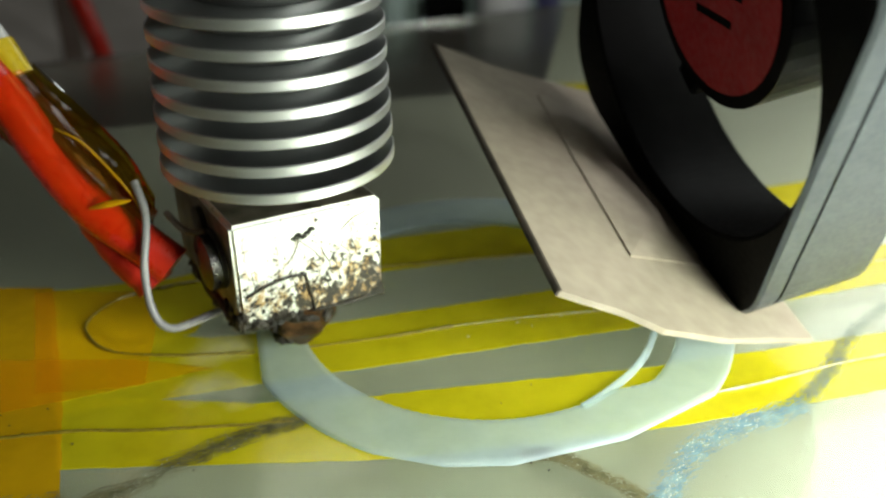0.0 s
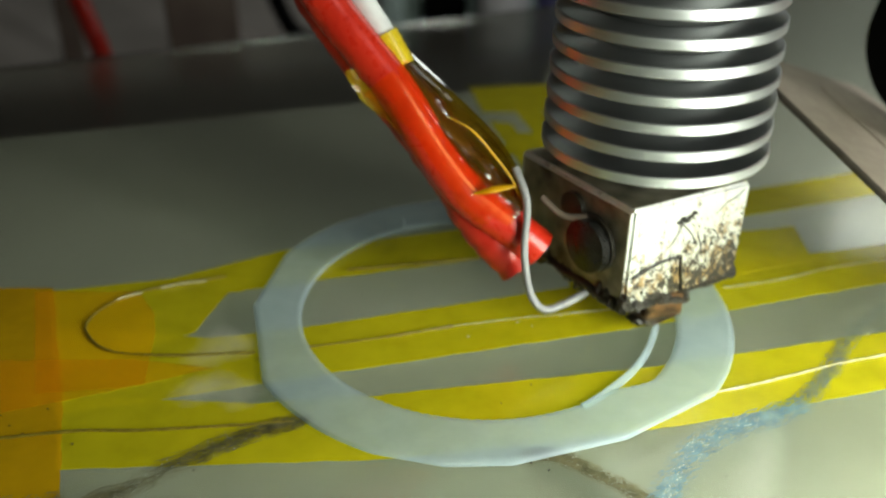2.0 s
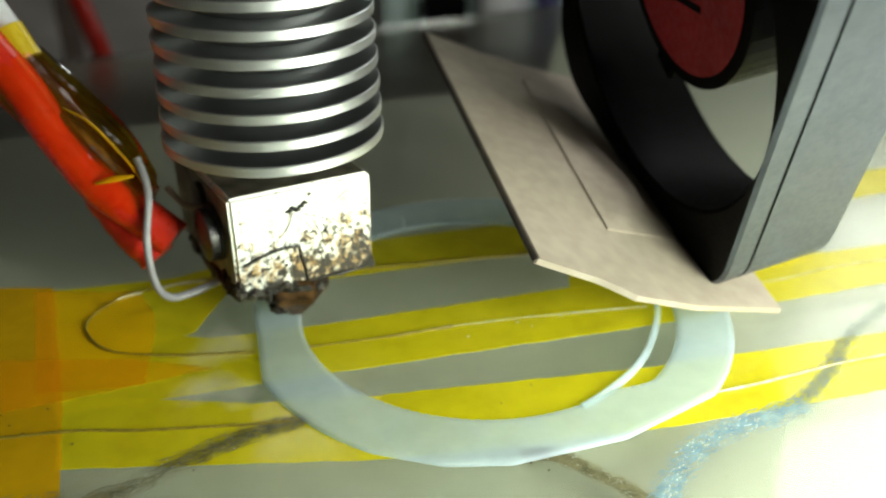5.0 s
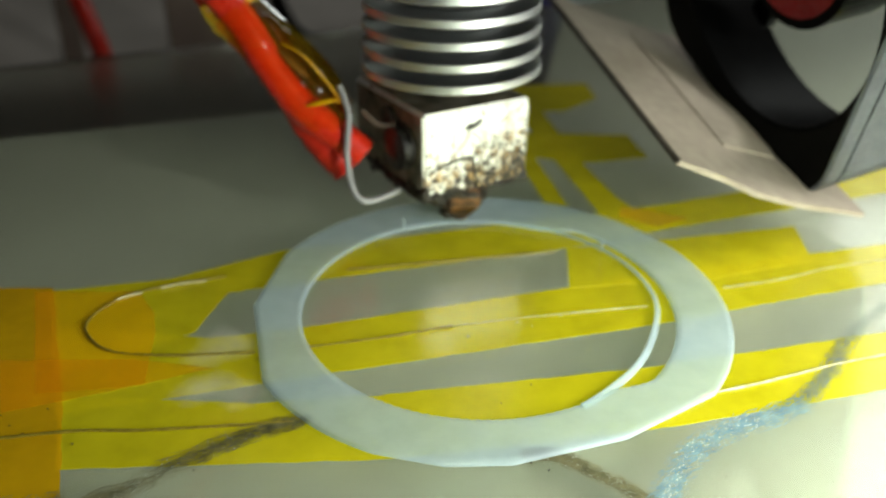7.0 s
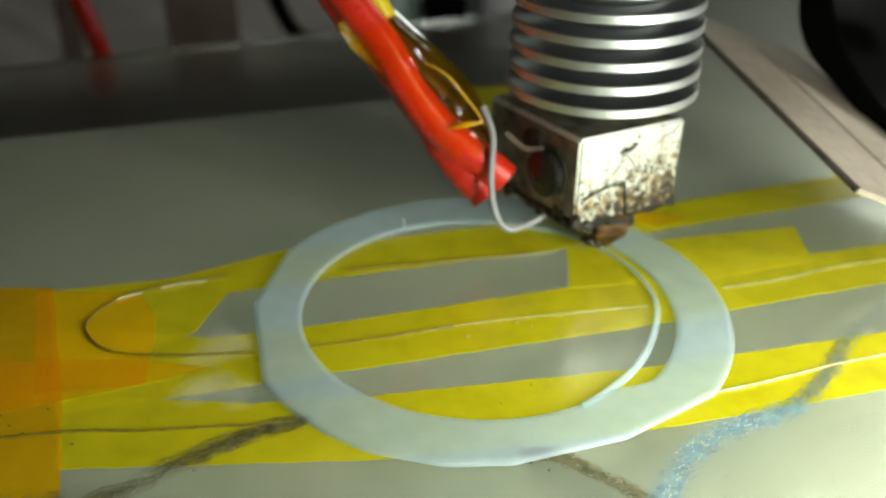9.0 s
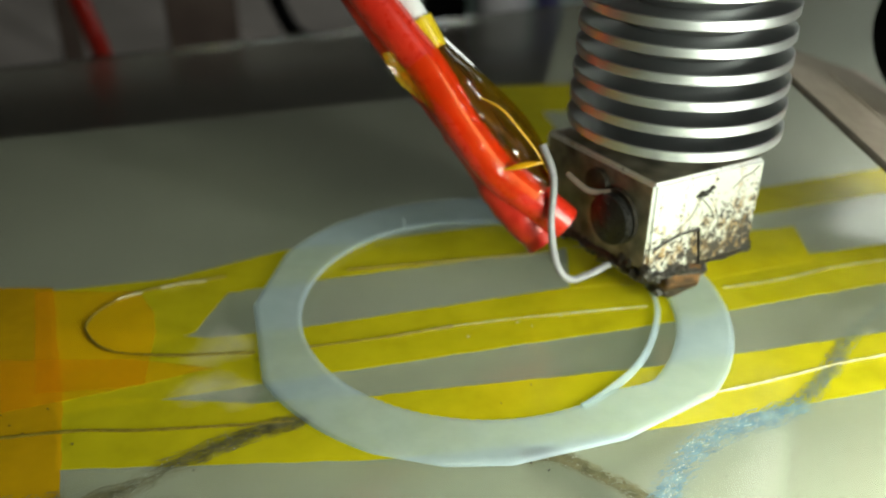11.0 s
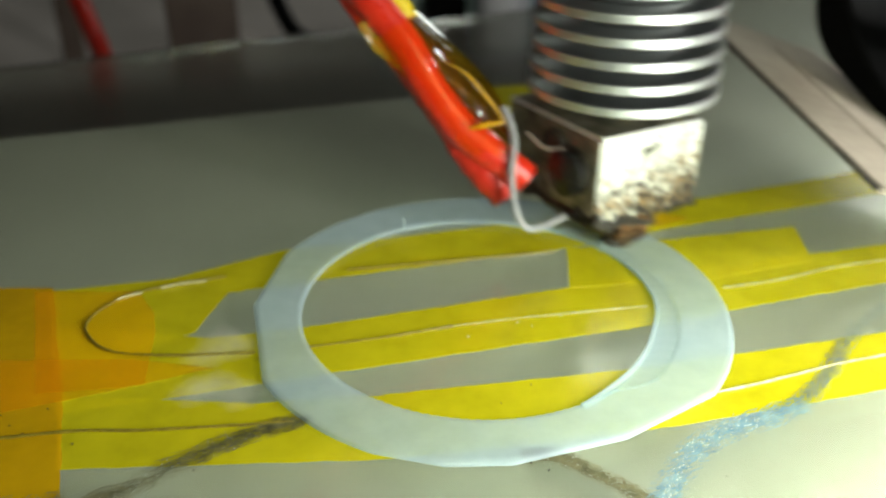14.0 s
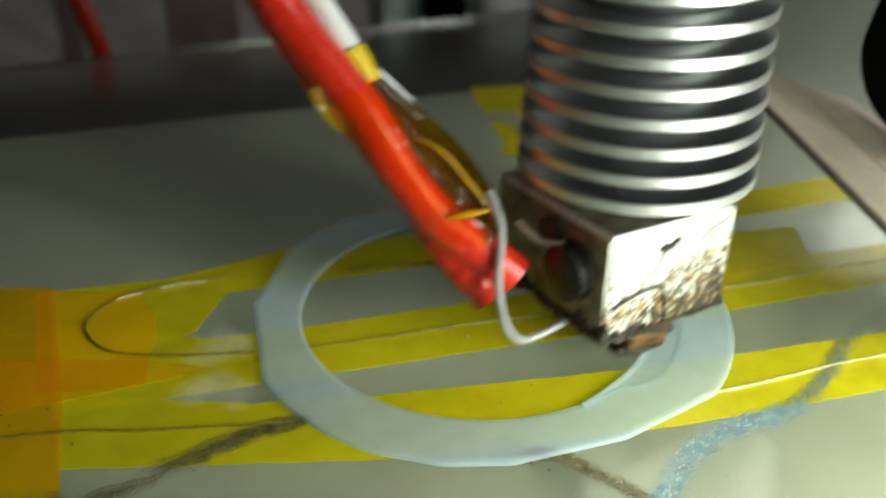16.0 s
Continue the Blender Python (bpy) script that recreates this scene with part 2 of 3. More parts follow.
def lump(centre, size, seed, rough=0.35):
    """A rugged crust lump."""
    bm = bmesh.new()
    bmesh.ops.create_icosphere(bm, subdivisions=4 if max(size) > 0.3 else 2, radius=1.0)
    for v in bm.verts:
        d = v.co.normalized()
        k = 1 + rough * noise.fractal(d * 2.2 + Vector((seed, 0, 0)), 1.0, 2.0, 4)
        v.co = Vector(centre) + Vector((d.x * size[0], d.y * size[1], d.z * size[2])) * k
    return bm


def thing(name, label, category, at=(0, 0, 0), **more):
    ob = new(name)
    ob.empty_display_size = 0.005
    ob.location = Vector(at) * MM
    return tagged(ob, label, category, **more)


# ---- the bed ----
RING_TOP = 0.72
plate = tagged(part("heated_plate", prism([(-150, -90), (150, -90), (240, 320), (32, 232), (20, 170), (-150, 117)], -9.0, -3.2, 0.4), M_PLATE),
               "pale grey heated plate below the glass", "plate", kind="structure")
glass = tagged(part("glass_bed", prism([(-170, -96), (170, -96), (240, 330), (10, 219), (-170, 142)], -3.0, -0.02, 0.25), M_GLASS),
               "clear glass print bed with taped surface", "print bed", kind="structure")
glass.visible_shadow = False
# the table's colour is darkened to hold the shade below the bed
tagged(part("table", prism([(-900, -700), (900, -700), (900, 250), (-900, 140)], -60, -40), M_UNDER_SHADE),
       "table top darkened with the shade below the printer", "table", kind="structure")

# added slab whose near-black colour stands in for shade under the glass
tagged(part("under_bed_shade", prism([(-400, 60), (300, 60), (300, 300), (40, 262), (-400, 150)], -38, -24, 0.6), M_UNDER_SHADE),
       "added dark slab standing in for the shade below the bed", "printer base", kind="structure")
tagged(part("ground", prism([(-1500, -1500), (1500, -1500), (1500, 1500), (-1500, 1500)], -74, -60), M_BENCH),
       "pale bench surface round the printer", "bench", kind="structure")
for wall_name, x0, y0, x1, y1 in (("wall_north", -1500, 1480, 1500, 1500), ("wall_south", -1500, -1500, 1500, -1480),
                                  ("wall_west", -1500, -1480, -1480, 1480), ("wall_east", 1480, -1480, 1500, 1480)):
    tagged(part(wall_name, prism([(x0, y0), (x1, y0), (x1, y1), (x0, y1)], -60, 1500), M_WALL), "plain pale room wall", "wall", kind="structure")
tagged(part("ceiling", prism([(-1500, -1500), (1500, -1500), (1500, 1500), (-1500, 1500)], 1500, 1520), M_WALL),
       "plain pale ceiling", "ceiling", kind="structure")


# ---- tape on the glass ----
def tape(points, layer, mat=None, label="strip of transparent amber tape stuck on glass"):
    z = 0.012 + 0.045 * layer
    ragged = []
    for (x0, y0), (x1, y1) in zip(points, points[1:] + points[:1]):
        n = max(1, round(math.hypot(x1 - x0, y1 - y0) / 1.2))
        for k in range(n):
            x, y = x0 + (x1 - x0) * k / n, y0 + (y1 - y0) * k / n
            ragged.append((x + 0.16 * noise.noise(Vector((x * 0.5, y * 0.5, layer))), y + 0.22 * noise.noise(Vector((x * 0.5, y * 0.5, layer + 9)))))
    bm = prism(ragged, z, z + 0.03)
    # the glued face lies on the glass and is left open
    bmesh.ops.delete(bm, geom=[f for f in bm.faces if max(v.co.z for v in f.verts) < z + 0.01], context="FACES_ONLY")
    ob = part("tape_strip", bm, mat or M_TAPE)
    ob.visible_shadow = False
    return tagged(ob, label, "tape", group="tape strips on the bed")


tape([(-40.5, 73.3), (-47.8, 89.6), (-34, 92.6), (-21.5, 99.6), (32, 113.8), (74, 128.6), (74, 120.5), (32, 106.6), (16, 100.7), (-14.7, 92.6), (-26, 89.4), (-28, 81)], 0)
tape([(-38.2, 67.0), (-44.3, 82.2), (-26, 80), (-15.7, 82.2), (15, 90.9), (30, 95.2), (61, 102.6), (61, 94.2), (33.6, 85.9), (25.7, 83.3), (-11.8, 73.7), (-21, 71.3), (-33, 68.2)], 1)
tape([(15.5, 90.8), (16.3, 100.6), (30, 103.2), (48.6, 107), (47.8, 97.6), (33, 93)], 2, label="short strip of amber tape overlapping its neighbour")
tape([(-35.2, 59.3), (-38.9, 69.3), (-33, 69.4), (-19, 68.8), (-7.7, 69.9), (21.5, 74.9), (50.5, 81.8), (64, 85.5), (62, 76.2), (45.8, 71.4), (23, 65.6), (-4.8, 60.8)], 2)
tape([(-62, 50), (-31.8, 50), (-33.1, 54.7), (-38.6, 70.0), (-42.6, 79.0), (-47.4, 90.2), (-66, 90.0)], 3, M_TAPE_OLD, "older orange tape laid across the strips")
tape([(-49.2, 89.1), (-36.8, 89.4), (-33.4, 84.5), (-32.1, 79.9), (-30.8, 71.4), (-41.5, 70.0), (-45.2, 79.4)], 4, M_TAPE_MID, "small square of tape over older tape")
tape([(-52, 75.4), (-33.0, 75.7), (-24.2, 74.3), (-33.7, 70.5), (-48, 65.4)], 5, M_TAPE_MID, "wedge of doubled tape over older tape")
tape([(12.5, 153.5), (18.0, 128.1), (22.1, 110.5), (25.2, 105.5), (29.5, 107.2), (25.5, 116.0), (22.1, 128.1), (18.0, 150.6)], 3, label="narrow creased tape running away from the ring")
tape([(8.0, 146.3), (12.5, 125.9), (14.8, 113.1), (18.0, 113.2), (15.6, 125.9), (12.0, 145.0)], 2, label="narrow creased tape running away from the ring")
tape([(24.6, 109.6), (25.6, 112.6), (29.5, 111.4), (34.5, 109.2), (29.6, 106.6)], 4, M_TAPE_MID, "orange knot where creased tapes overlap")
tape([(5, 164.3), (7.0, 150.5), (22.1, 151.5), (29, 158.5), (28, 167)], 0)
tape([(9, 132), (12, 141), (31.5, 140), (33, 130.5), (22, 128.2)], 1)


def crease(points, radius, mat, label):
    return tagged(part("tape_crease", tube([(x, y, 0.26) for x, y in points], radius, 8, 6, wobble=0.6), mat, smooth=True), label, "crease", group="creases in the tape")


# pale tone that paints the creases' highlights and glints into their colour
M_GLINT = surface("crease_glint", (0.42, 0.36, 0.12), (0.75, 0.7, 0.45), 0.2, 0.0, 1.6, 0.4, coat=0.3)
M_DULL = surface("olive_crease", (0.16, 0.12, 0.01), (0.3, 0.23, 0.03), 0.3, 0.0, 0.9, 0.2)
crease([(-27, 92.9), (-34, 90.5), (-38.6, 87.6), (-40.6, 83), (-39.3, 79.8), (-36, 77.2), (-29.6, 76.5), (-20.4, 77.1)], 0.13, M_DULL, "thin dark looped crease in the tape")
crease([(-38.9, 87.3), (-37.6, 88.4), (-36.3, 89.0)], 0.15, M_GLINT, "painted pale glint on the crease")
crease([(-34.3, 90.1), (-32.0, 91.2), (-29.2, 91.8)], 0.13, M_GLINT, "painted pale glint on the crease")
crease([(-14.8, 78.1), (-6, 80.2), (1.1, 82.3)], 0.12, M_DULL, "thin dark crease inside the printed ring")
crease([(1.1, 82.3), (8, 83.8), (14, 84.9), (24.2, 86.6)], 0.05, M_GLINT, "thin pale crease inside the printed ring")
crease([(34.3, 90.8), (42, 92.8), (49, 95.6), (57.3, 97.8), (64, 100)], 0.07, M_GLINT, "pale raised crease along the tape")
crease([(25.7, 70.0), (33, 72.2), (42.2, 75.5), (48.4, 77.3), (56, 80)], 0.14, M_GLINT, "bright raised crease along the tape")
crease([(-48, 62.6), (-42, 63.3), (-35, 64.4), (-29, 64.5), (-21, 65.2), (-14.5, 65.9)], 0.15, M_DULL, "dark crease along the tape edge")
crease([(-12, 94.6), (-2, 96.4), (8, 98.2), (15, 99.6)], 0.16, M_DULL, "brownish crease beside the ring")


def residue(points, width, count, mat, label, seed, slant=35.0, longest=0.6, widest=0.07):
    """Dried glue, smeared along a line: many thin streaks that share one slant."""
    rnd = random.Random(seed)
    line = smooth_line([(x, y, 0) for x, y in points], 10)
    bm = bmesh.new()
    for _ in range(count):
        i = rnd.randrange(len(line) - 1)
        along = (line[i + 1] - line[i]).normalized()
        across = Vector((-along.y, along.x, 0))
        c = line[i] + along * rnd.random() * (line[i + 1] - line[i]).length + across * max(-1.1, min(1.1, rnd.gauss(0, 0.5))) * width
        turn = radians(slant) + rnd.gauss(0, 0.16)
        a = Vector((math.cos(turn), math.sin(turn), 0)) * rnd.uniform(0.1, longest) ** 1.3
        b = Vector((-a.y, a.x, 0)).normalized() * rnd.uniform(0.012, widest)
        z = Vector((0, 0, 0.3 + rnd.random() * 0.04))
        bm.faces.new([bm.verts.new(c + z + k) for k in (-a, -a * 0.3 - b, a * 0.5 - b * 0.7, a, a * 0.3 + b, -a * 0.6 + b * 0.8)])
    return tagged(part("glue_residue", bm, mat), label, "residue", kind="stuff")


residue([(-30.5, 54.8), (-28.9, 56.1), (-22.7, 61.1), (-18, 64.3), (-13.4, 66)], 1.25, 1500, M_BROWNRES, "brown streak of dried glue smeared over tape", 1, 31.0, 1.3, 0.032)
residue([(7.6, 61.0), (10.0, 61.5), (13, 59.6), (17.3, 56.4), (19, 54)], 0.85, 2400, M_BROWNRES, "brown streak of dried glue on bare glass", 3, -22.0, 0.8, 0.045)
residue([(18.5, 53.5), (20.3, 57.5), (24.0, 62.4), (28, 65), (31.7, 66.6), (36.5, 68.9)], 1.35, 1700, M_BLUERES, "blue streak of dried glue on bare glass", 4, 30.0, 0.8, 0.05)
residue([(36, 68.8), (39.5, 72.4), (42.5, 76.3), (46, 81), (52.8, 87.4)], 1.0, 1300, M_GREYRES, "greyish streak of dried glue over tape", 5, 48.0, 0.8, 0.04)
residue([(-41, 54.2), (-36, 54.9), (-33, 55.2)], 1.1, 300, M_BROWNRES, "dark patch of dried glue on tape", 6)


M_SPECK = surface("white_glue_speck", (0.6, 0.62, 0.6), (0.8, 0.82, 0.8), 0.3)
residue([(7.5, 61.0), (10.0, 61.4), (13, 59.6), (17.3, 56.4), (19, 54)], 0.8, 130, M_SPECK, "tiny white specks in the brown glue", 13, -20.0, 0.2)
residue([(18.5, 53.5), (20.3, 57.5), (24.0, 62.4), (28, 65), (31.7, 66.6)], 1.0, 260, M_SPECK, "tiny white specks in the blue glue", 14, 35.0, 0.22)
residue([(-30.5, 54.8), (-28.9, 56.1), (-22.7, 61.1), (-18, 64.3)], 1.1, 90, M_SPECK, "tiny pale dots in the brown glue", 15, 34.0, 0.16)


def haze_material():
    """Dried film of glue that thins out towards its rim."""
    m, t, b = material("glue_haze")
    b.inputs["Base Color"].default_value = (0.75, 0.77, 0.62, 1)
    b.inputs["Roughness"].default_value = 0.5
    d = t.nodes.new("ShaderNodeVectorMath")
    d.operation = "LENGTH"
    t.links.new(coords(t), d.inputs[0])
    wob = node(t, "ShaderNodeMath")
    wob.operation = "MULTIPLY_ADD"
    wob.inputs[1].default_value = 2.4
    t.links.new(grain(t, 0.5, 4.0), wob.inputs[0])
    t.links.new(d.outputs["Value"], wob.inputs[2])
    far = node(t, "ShaderNodeMapRange", From_Min=0.8, From_Max=4.0, To_Min=0.22, To_Max=0.0)
    t.links.new(wob.outputs[0], far.inputs[0])
    mix, clear = t.nodes.new("ShaderNodeMixShader"), t.nodes.new("ShaderNodeBsdfTransparent")
    t.links.new(far.outputs[0], mix.inputs[0])
    t.links.new(clear.outputs[0], mix.inputs[1])
    t.links.new(b.outputs[0], mix.inputs[2])
    t.links.new(mix.outputs[0], t.nodes["Material Output"].inputs["Surface"])
    return m


M_HAZE = haze_material()
M_HAZY = surface("pale_bubble", (0.5, 0.48, 0.2), (0.62, 0.6, 0.32), 0.2)
for hx, hy in ((-24.5, 80.0), (-23.2, 71.5), (-25.5, 76.5), (-20.5, 70.0), (-22.6, 78.2), (-25.2, 70.6)):
    ob = part("glue_haze", prism([(4.2 * math.cos(radians(a)), 3.4 * math.sin(radians(a))) for a in range(0, 360, 15)], 0, 0.01), M_HAZE)
    ob.location = Vector((hx, hy, 0.23 + 0.012 * (hx + 26))) * MM
    ob.visible_shadow = False
    tagged(ob, "whitish haze of dried glue on the tape", "residue", group="glue haze")
rnd = random.Random(9)
for bx, by, br in ((2.9, 80.3, 0.32), (8.6, 83.2, 0.26), (10.2, 82.4, 0.2), (13.8, 84.6, 0.24), (-6.2, 91.0, 0.22), (16.0, 78.0, 0.2), (5.0, 76.6, 0.18)):
    tagged(part("tape_bubble", lump((bx, by, 0.24), (br * 0.7, br * 0.6, 0.06), bx, 0.3), M_HAZY, smooth=True), "tiny pale bubble under the tape", "bubble", group="bubbles in the tape")
for k in range(22):
    bx, by = rnd.uniform(-44, 46), rnd.uniform(57, 76)
    tagged(part("dark_speck", lump((bx, by, 0.3), (rnd.uniform(0.06, 0.16), rnd.uniform(0.06, 0.14), 0.06), k, 0.4), M_CRUST), "tiny dark burnt speck on the bed", "speck", group="specks on the bed")


# ---- the printed ring ----
RX, RY, R_IN = 4.17, 86.4, 20.6
FACETS = ((194.4, 26.28), (171.0, 26.58), (229.7, 27.69), (287.8, 25.87), (303.0, 26.28), (256.0, 27.18), (272.0, 26.68))


def outer_radius(deg):
    r = 27.59 + 0.9 * max(0, math.cos(radians(deg - 15)))
    for at, d in FACETS:
        c = math.cos(radians(deg - at))
        if c > 0.6:
            r = min(r, d / c)
    return r


def window(deg, a, b, soft):
    """1 between a and b, falling to 0 over soft degrees."""
    deg = (deg + 180) % 360 - 180
    s = min((deg - a) / soft, (b - deg) / soft)
    s = max(0.0, min(1.0, s))
    return s * s * (3 - 2 * s)


def polar(deg, r, z):
    return Vector((RX + r * math.cos(radians(deg)), RY + r * math.sin(radians(deg)), z))


def ring_outer(deg, z):
    """The outer wall is centred a little beside the hole."""
    r = outer_radius(deg)
    return Vector((RX + 0.65 + r * math.cos(radians(deg)), RY + 0.2 + r * math.sin(radians(deg)), z))


printed_ring = thing("printed_ring", "flat translucent milky plastic ring printed on the bed", "printed part")
bm = bmesh.new()
loops = []
N = 540
for i in range(N):
    d = 360 * i / N
    notch = 2.15 * window(d, -53, 66, 16)
    ri = R_IN + notch + 0.05 * math.sin(radians(d * 130)) * (1 if 200 < d < 320 else 0.3)
    h = RING_TOP + 0.02 * noise.noise(Vector((math.cos(radians(d)) * 3, math.sin(radians(d)) * 3, 0)))
    o, oi = ring_outer(d, 0), polar(d, ri, 0)
    out = (o - oi).normalized()
    prof = [oi + Vector((0, 0, 0.31))]
    prof += [oi + Vector((0, 0, h - 0.1)), oi + out * 0.1 + Vector((0, 0, h))]
    for k in range(1, 8):
        prof.append(oi.lerp(o, k / 8) + Vector((0, 0, h - (0.02 if k % 2 else 0))))
    prof += [o - out * 0.14 + Vector((0, 0, h)), o + Vector((0, 0, h - 0.12)), o + out * 0.12 + Vector((0, 0, 0.31))]
    loops.append([bm.verts.new(p) for p in prof])
for i in range(N):
    one, two = loops[i], loops[(i + 1) % N]
    for k in range(len(one)):
        j = (k + 1) % len(one)
        bm.faces.new((one[k], two[k], two[j], one[j]))
part("ring_body", bm, M_RING, printed_ring, smooth=True)
bm = tube([polar(d, R_IN + 0.55 + 0.2 * math.sin(radians(d * 3)) - 0.7 * window(d, -72, 6, 26), 0.5) for d in range(-62, 77, 6)], 0.42, 12, 4, 0.55)
part("inner_strand", bm, M_RING, printed_ring, "thin milky strand along the ring's hole", smooth=True)
for d0, seed in ((118, 1), (38, 2)):
    p = polar(d0, R_IN, 0.6)
    part("loose_thread", tube([p, p + Vector((0.3, -0.2, 1.0)), p + Vector((0.1, -0.4, 2.0))], 0.12, 6, 4), M_RING, printed_ring, smooth=True)


# ---- the moving print head; its origin is the corner of the bent wire on the block ----
print_head = thing("print_head", "metal hotend with finned heat sink, taped red wires and fan", "print head")

# heat sink
AX, AY = -3.1, 7.2
sink = part("heat_sink", lathe([(0.01, 6.9), (3.2, 6.9), (3.2, 10.1), (7.2, 10.1), (7.2, 60), (0.01, 60)], 64, (AX, AY)), M_SHADED_CORE, print_head, "finned round aluminium heat sink", smooth=False)
for p in sink.data.polygons:
    p.use_smooth = abs(p.normal.z) < 0.5
FIN, FIN_RADIUS, FIN_TAPER, FIN_BASE = 2.6, 11.65, 0.11, 10.05


def sink_fin(name, profile, z):
    f = part(name, lathe(profile, 96), M_FIN, sink, smooth=True)
    f.data.set_sharp_from_angle(angle=radians(28))
    # flat faces take the darkened tone that paints the shade between rims
    f.data.materials.append(M_GROOVE_SHADE)
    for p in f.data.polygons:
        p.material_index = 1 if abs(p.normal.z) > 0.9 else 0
    f.location = Vector((AX, AY, z)) * MM
    return f


for k in range(19):
    # the sink narrows slightly towards its top
    r = FIN_RADIUS - FIN_TAPER * k
    sink_fin("fin", [(6.9, 0.0), (r - 0.12, 0.0), (r, 0.12), (r, 0.98), (r - 0.12, 1.1), (6.9, 1.1)], FIN_BASE + FIN * k)

# heater block
FL, FACE, BACK = Vector((-6.5, -2.7, -4.75)), Vector((13.7, 7.1, 0)), Vector((-9.8, 15.1, 0))
bm = slab(FL, FACE, BACK, (0, 0, 11.5), 0.35)
block = part("heater_block", bm, M_BLOCK, print_head, "bright aluminium heater block with burnt brown residue")
fu, bu = FACE.normalized(), BACK.normalized()
front = Vector((fu.y, -fu.x, 0))
left = Vector((-bu.y, bu.x, 0))


def on_face(u, v, out=0.0):
    return FL + fu * u + Vector((0, 0, v)) + front * out


def on_left(u, v, out=0.0):
    return FL + bu * u + Vector((0, 0, v)) + left * out


def face_speck(u, v, size, seed):
    part("residue_speck", lump(on_face(u, v, -0.03), (size, size * 0.8, size * 0.7), seed, 0.6), M_CRUST, block, smooth=True)


def lumps(name, spots, mat, parent, label):
    for i, (c, size) in enumerate(spots):
        part(name, lump(c, size, i * 3.7 + len(spots)), mat, parent, label, smooth=True)


lumps("burnt_crust", [(on_face(0.1, 0.7, 0.0), (0.7, 0.7, 1.0)), (on_face(1.4, 0.15, -0.1), (1.0, 0.6, 0.5)), (on_face(3.0, -0.1, -0.3), (1.2, 0.8, 0.5)),
                      (on_face(15.0, 0.6, -0.2), (0.5, 0.4, 0.8)), (on_left(1.2, 0.3, -0.2), (0.9, 0.9, 0.8))],
      M_CRUST, block, "black charred plastic crust on the lower edges")
part("crust_edge", tube([on_left(0.0, 0.2, -0.1), on_left(3, 0.0, 0.1), on_left(6, 0.3, 0), on_left(9, 0.1, 0.1), on_left(12, 0.4, 0), on_left(15, 0.4, -0.1)], 0.5, 12, 8, wobble=0.5), M_CRUST, block, "charred rim along the lower edge", smooth=True)
part("crust_edge", tube([on_face(7.5, -0.02, -0.05), on_face(10, 0.05, 0.0), on_face(12.5, 0.0, -0.02), on_face(15.2, 0.25, -0.05)], 0.24, 10, 8, wobble=0.9), M_CRUST, block, "charred rim along the lower edge", smooth=True)
rnd = random.Random(12)
lumps("burnt_crust", [(on_left(0.2 + 0.72 * k, rnd.uniform(-0.2, 0.9), rnd.uniform(-0.2, 0.05)), (rnd.uniform(0.35, 0.7), rnd.uniform(0.35, 0.8), rnd.uniform(0.4, 0.9))) for k in range(20)]
      + [(on_face(0.1 + 0.5 * k, rnd.uniform(-0.3, 0.4), rnd.uniform(-0.25, -0.05)), (rnd.uniform(0.3, 0.6), rnd.uniform(0.3, 0.5), rnd.uniform(0.25, 0.6))) for k in range(13)]
      + [(on_face(14.2 + 0.35 * k, rnd.uniform(0.0, 1.6), -0.2), (0.4, 0.35, rnd.uniform(0.4, 0.7))) for k in range(4)],
      M_CRUST, block, "black charred plastic crust on the lower edges")
part("bent_wire", tube([on_face(0.7, 3.6, 0.12), on_face(2.6, 4.3, 0.14), on_face(4.6, 4.75, 0.14), on_face(6.9, 4.75, 0.16)], 0.16, 8, 5), M_CRUST, block, "dark bent strand stuck on the block")
part("bent_wire", tube([on_face(6.9, 4.8, 0.16), on_face(7.2, 3.0, 0.16), on_face(7.7, 0.2, 0.2)], 0.16, 8, 5), M_CRUST, block, "dark bent strand stuck on the block")
lumps("scorch_mark", [(on_face(6.1 + 0.45 * k, 8.9 + 0.12 * k + 0.25 * math.sin(k * 2.1), -0.02), (0.42, 0.3, 0.22)) for k in range(5)], M_CRUST, block, "small dark scorched specks")
part("scratch", tube([on_face(11.0, 8.7, 0), on_face(12.2, 9.7, 0), on_face(13.6, 10.2, 0), on_face(14.5, 10.9, 0)], 0.07, 6, 5), M_CRUST, block)
for a, b in (((5.2, 6.2), (6.6, 8.7)), ((6.7, 8.5), (9.0, 5.6)), ((4.9, 1.9), (7.4, 1.0)), ((8.9, 6.9), (9.8, 3.9)), ((10.9, 7.0), (11.9, 5.6))):
    part("scratch", tube([on_face(*a, 0), on_face((a[0] + b[0]) / 2 + 0.2, (a[1] + b[1]) / 2, 0.02), on_face(*b, 0)], 0.07, 6, 4), M_CRUST, block)

rnd = random.Random(31)
for k in range(42):
    fx = rnd.uniform(0.6, 15.0)
    face_speck(fx, rnd.uniform(0.4, 1.0) ** 1.4 * (3.6 + 0.3 * fx), rnd.uniform(0.1, 0.26), k * 1.3)
# thin sheets lay a darker mottled tone over the block's side and top
M_SIDE = surface("darker_side", (0.07, 0.06, 0.043), (0.38, 0.34, 0.265), 0.42, 0.7, 0.28, 0.2)
part("darker_side", slab(on_left(0.45, 0.5, -0.02), bu * 17.0, Vector((0, 0, 10.5)), left * 0.06), M_SIDE, block, "darker stained side of the block")
part("darker_top", slab(FL + FACE * 0.03 + BACK * 0.03 + Vector((0, 0, 11.46)), FACE * 0.94, BACK * 0.94, Vector((0, 0, 0.06))), M_SIDE, block, "darker mottled top of the block")
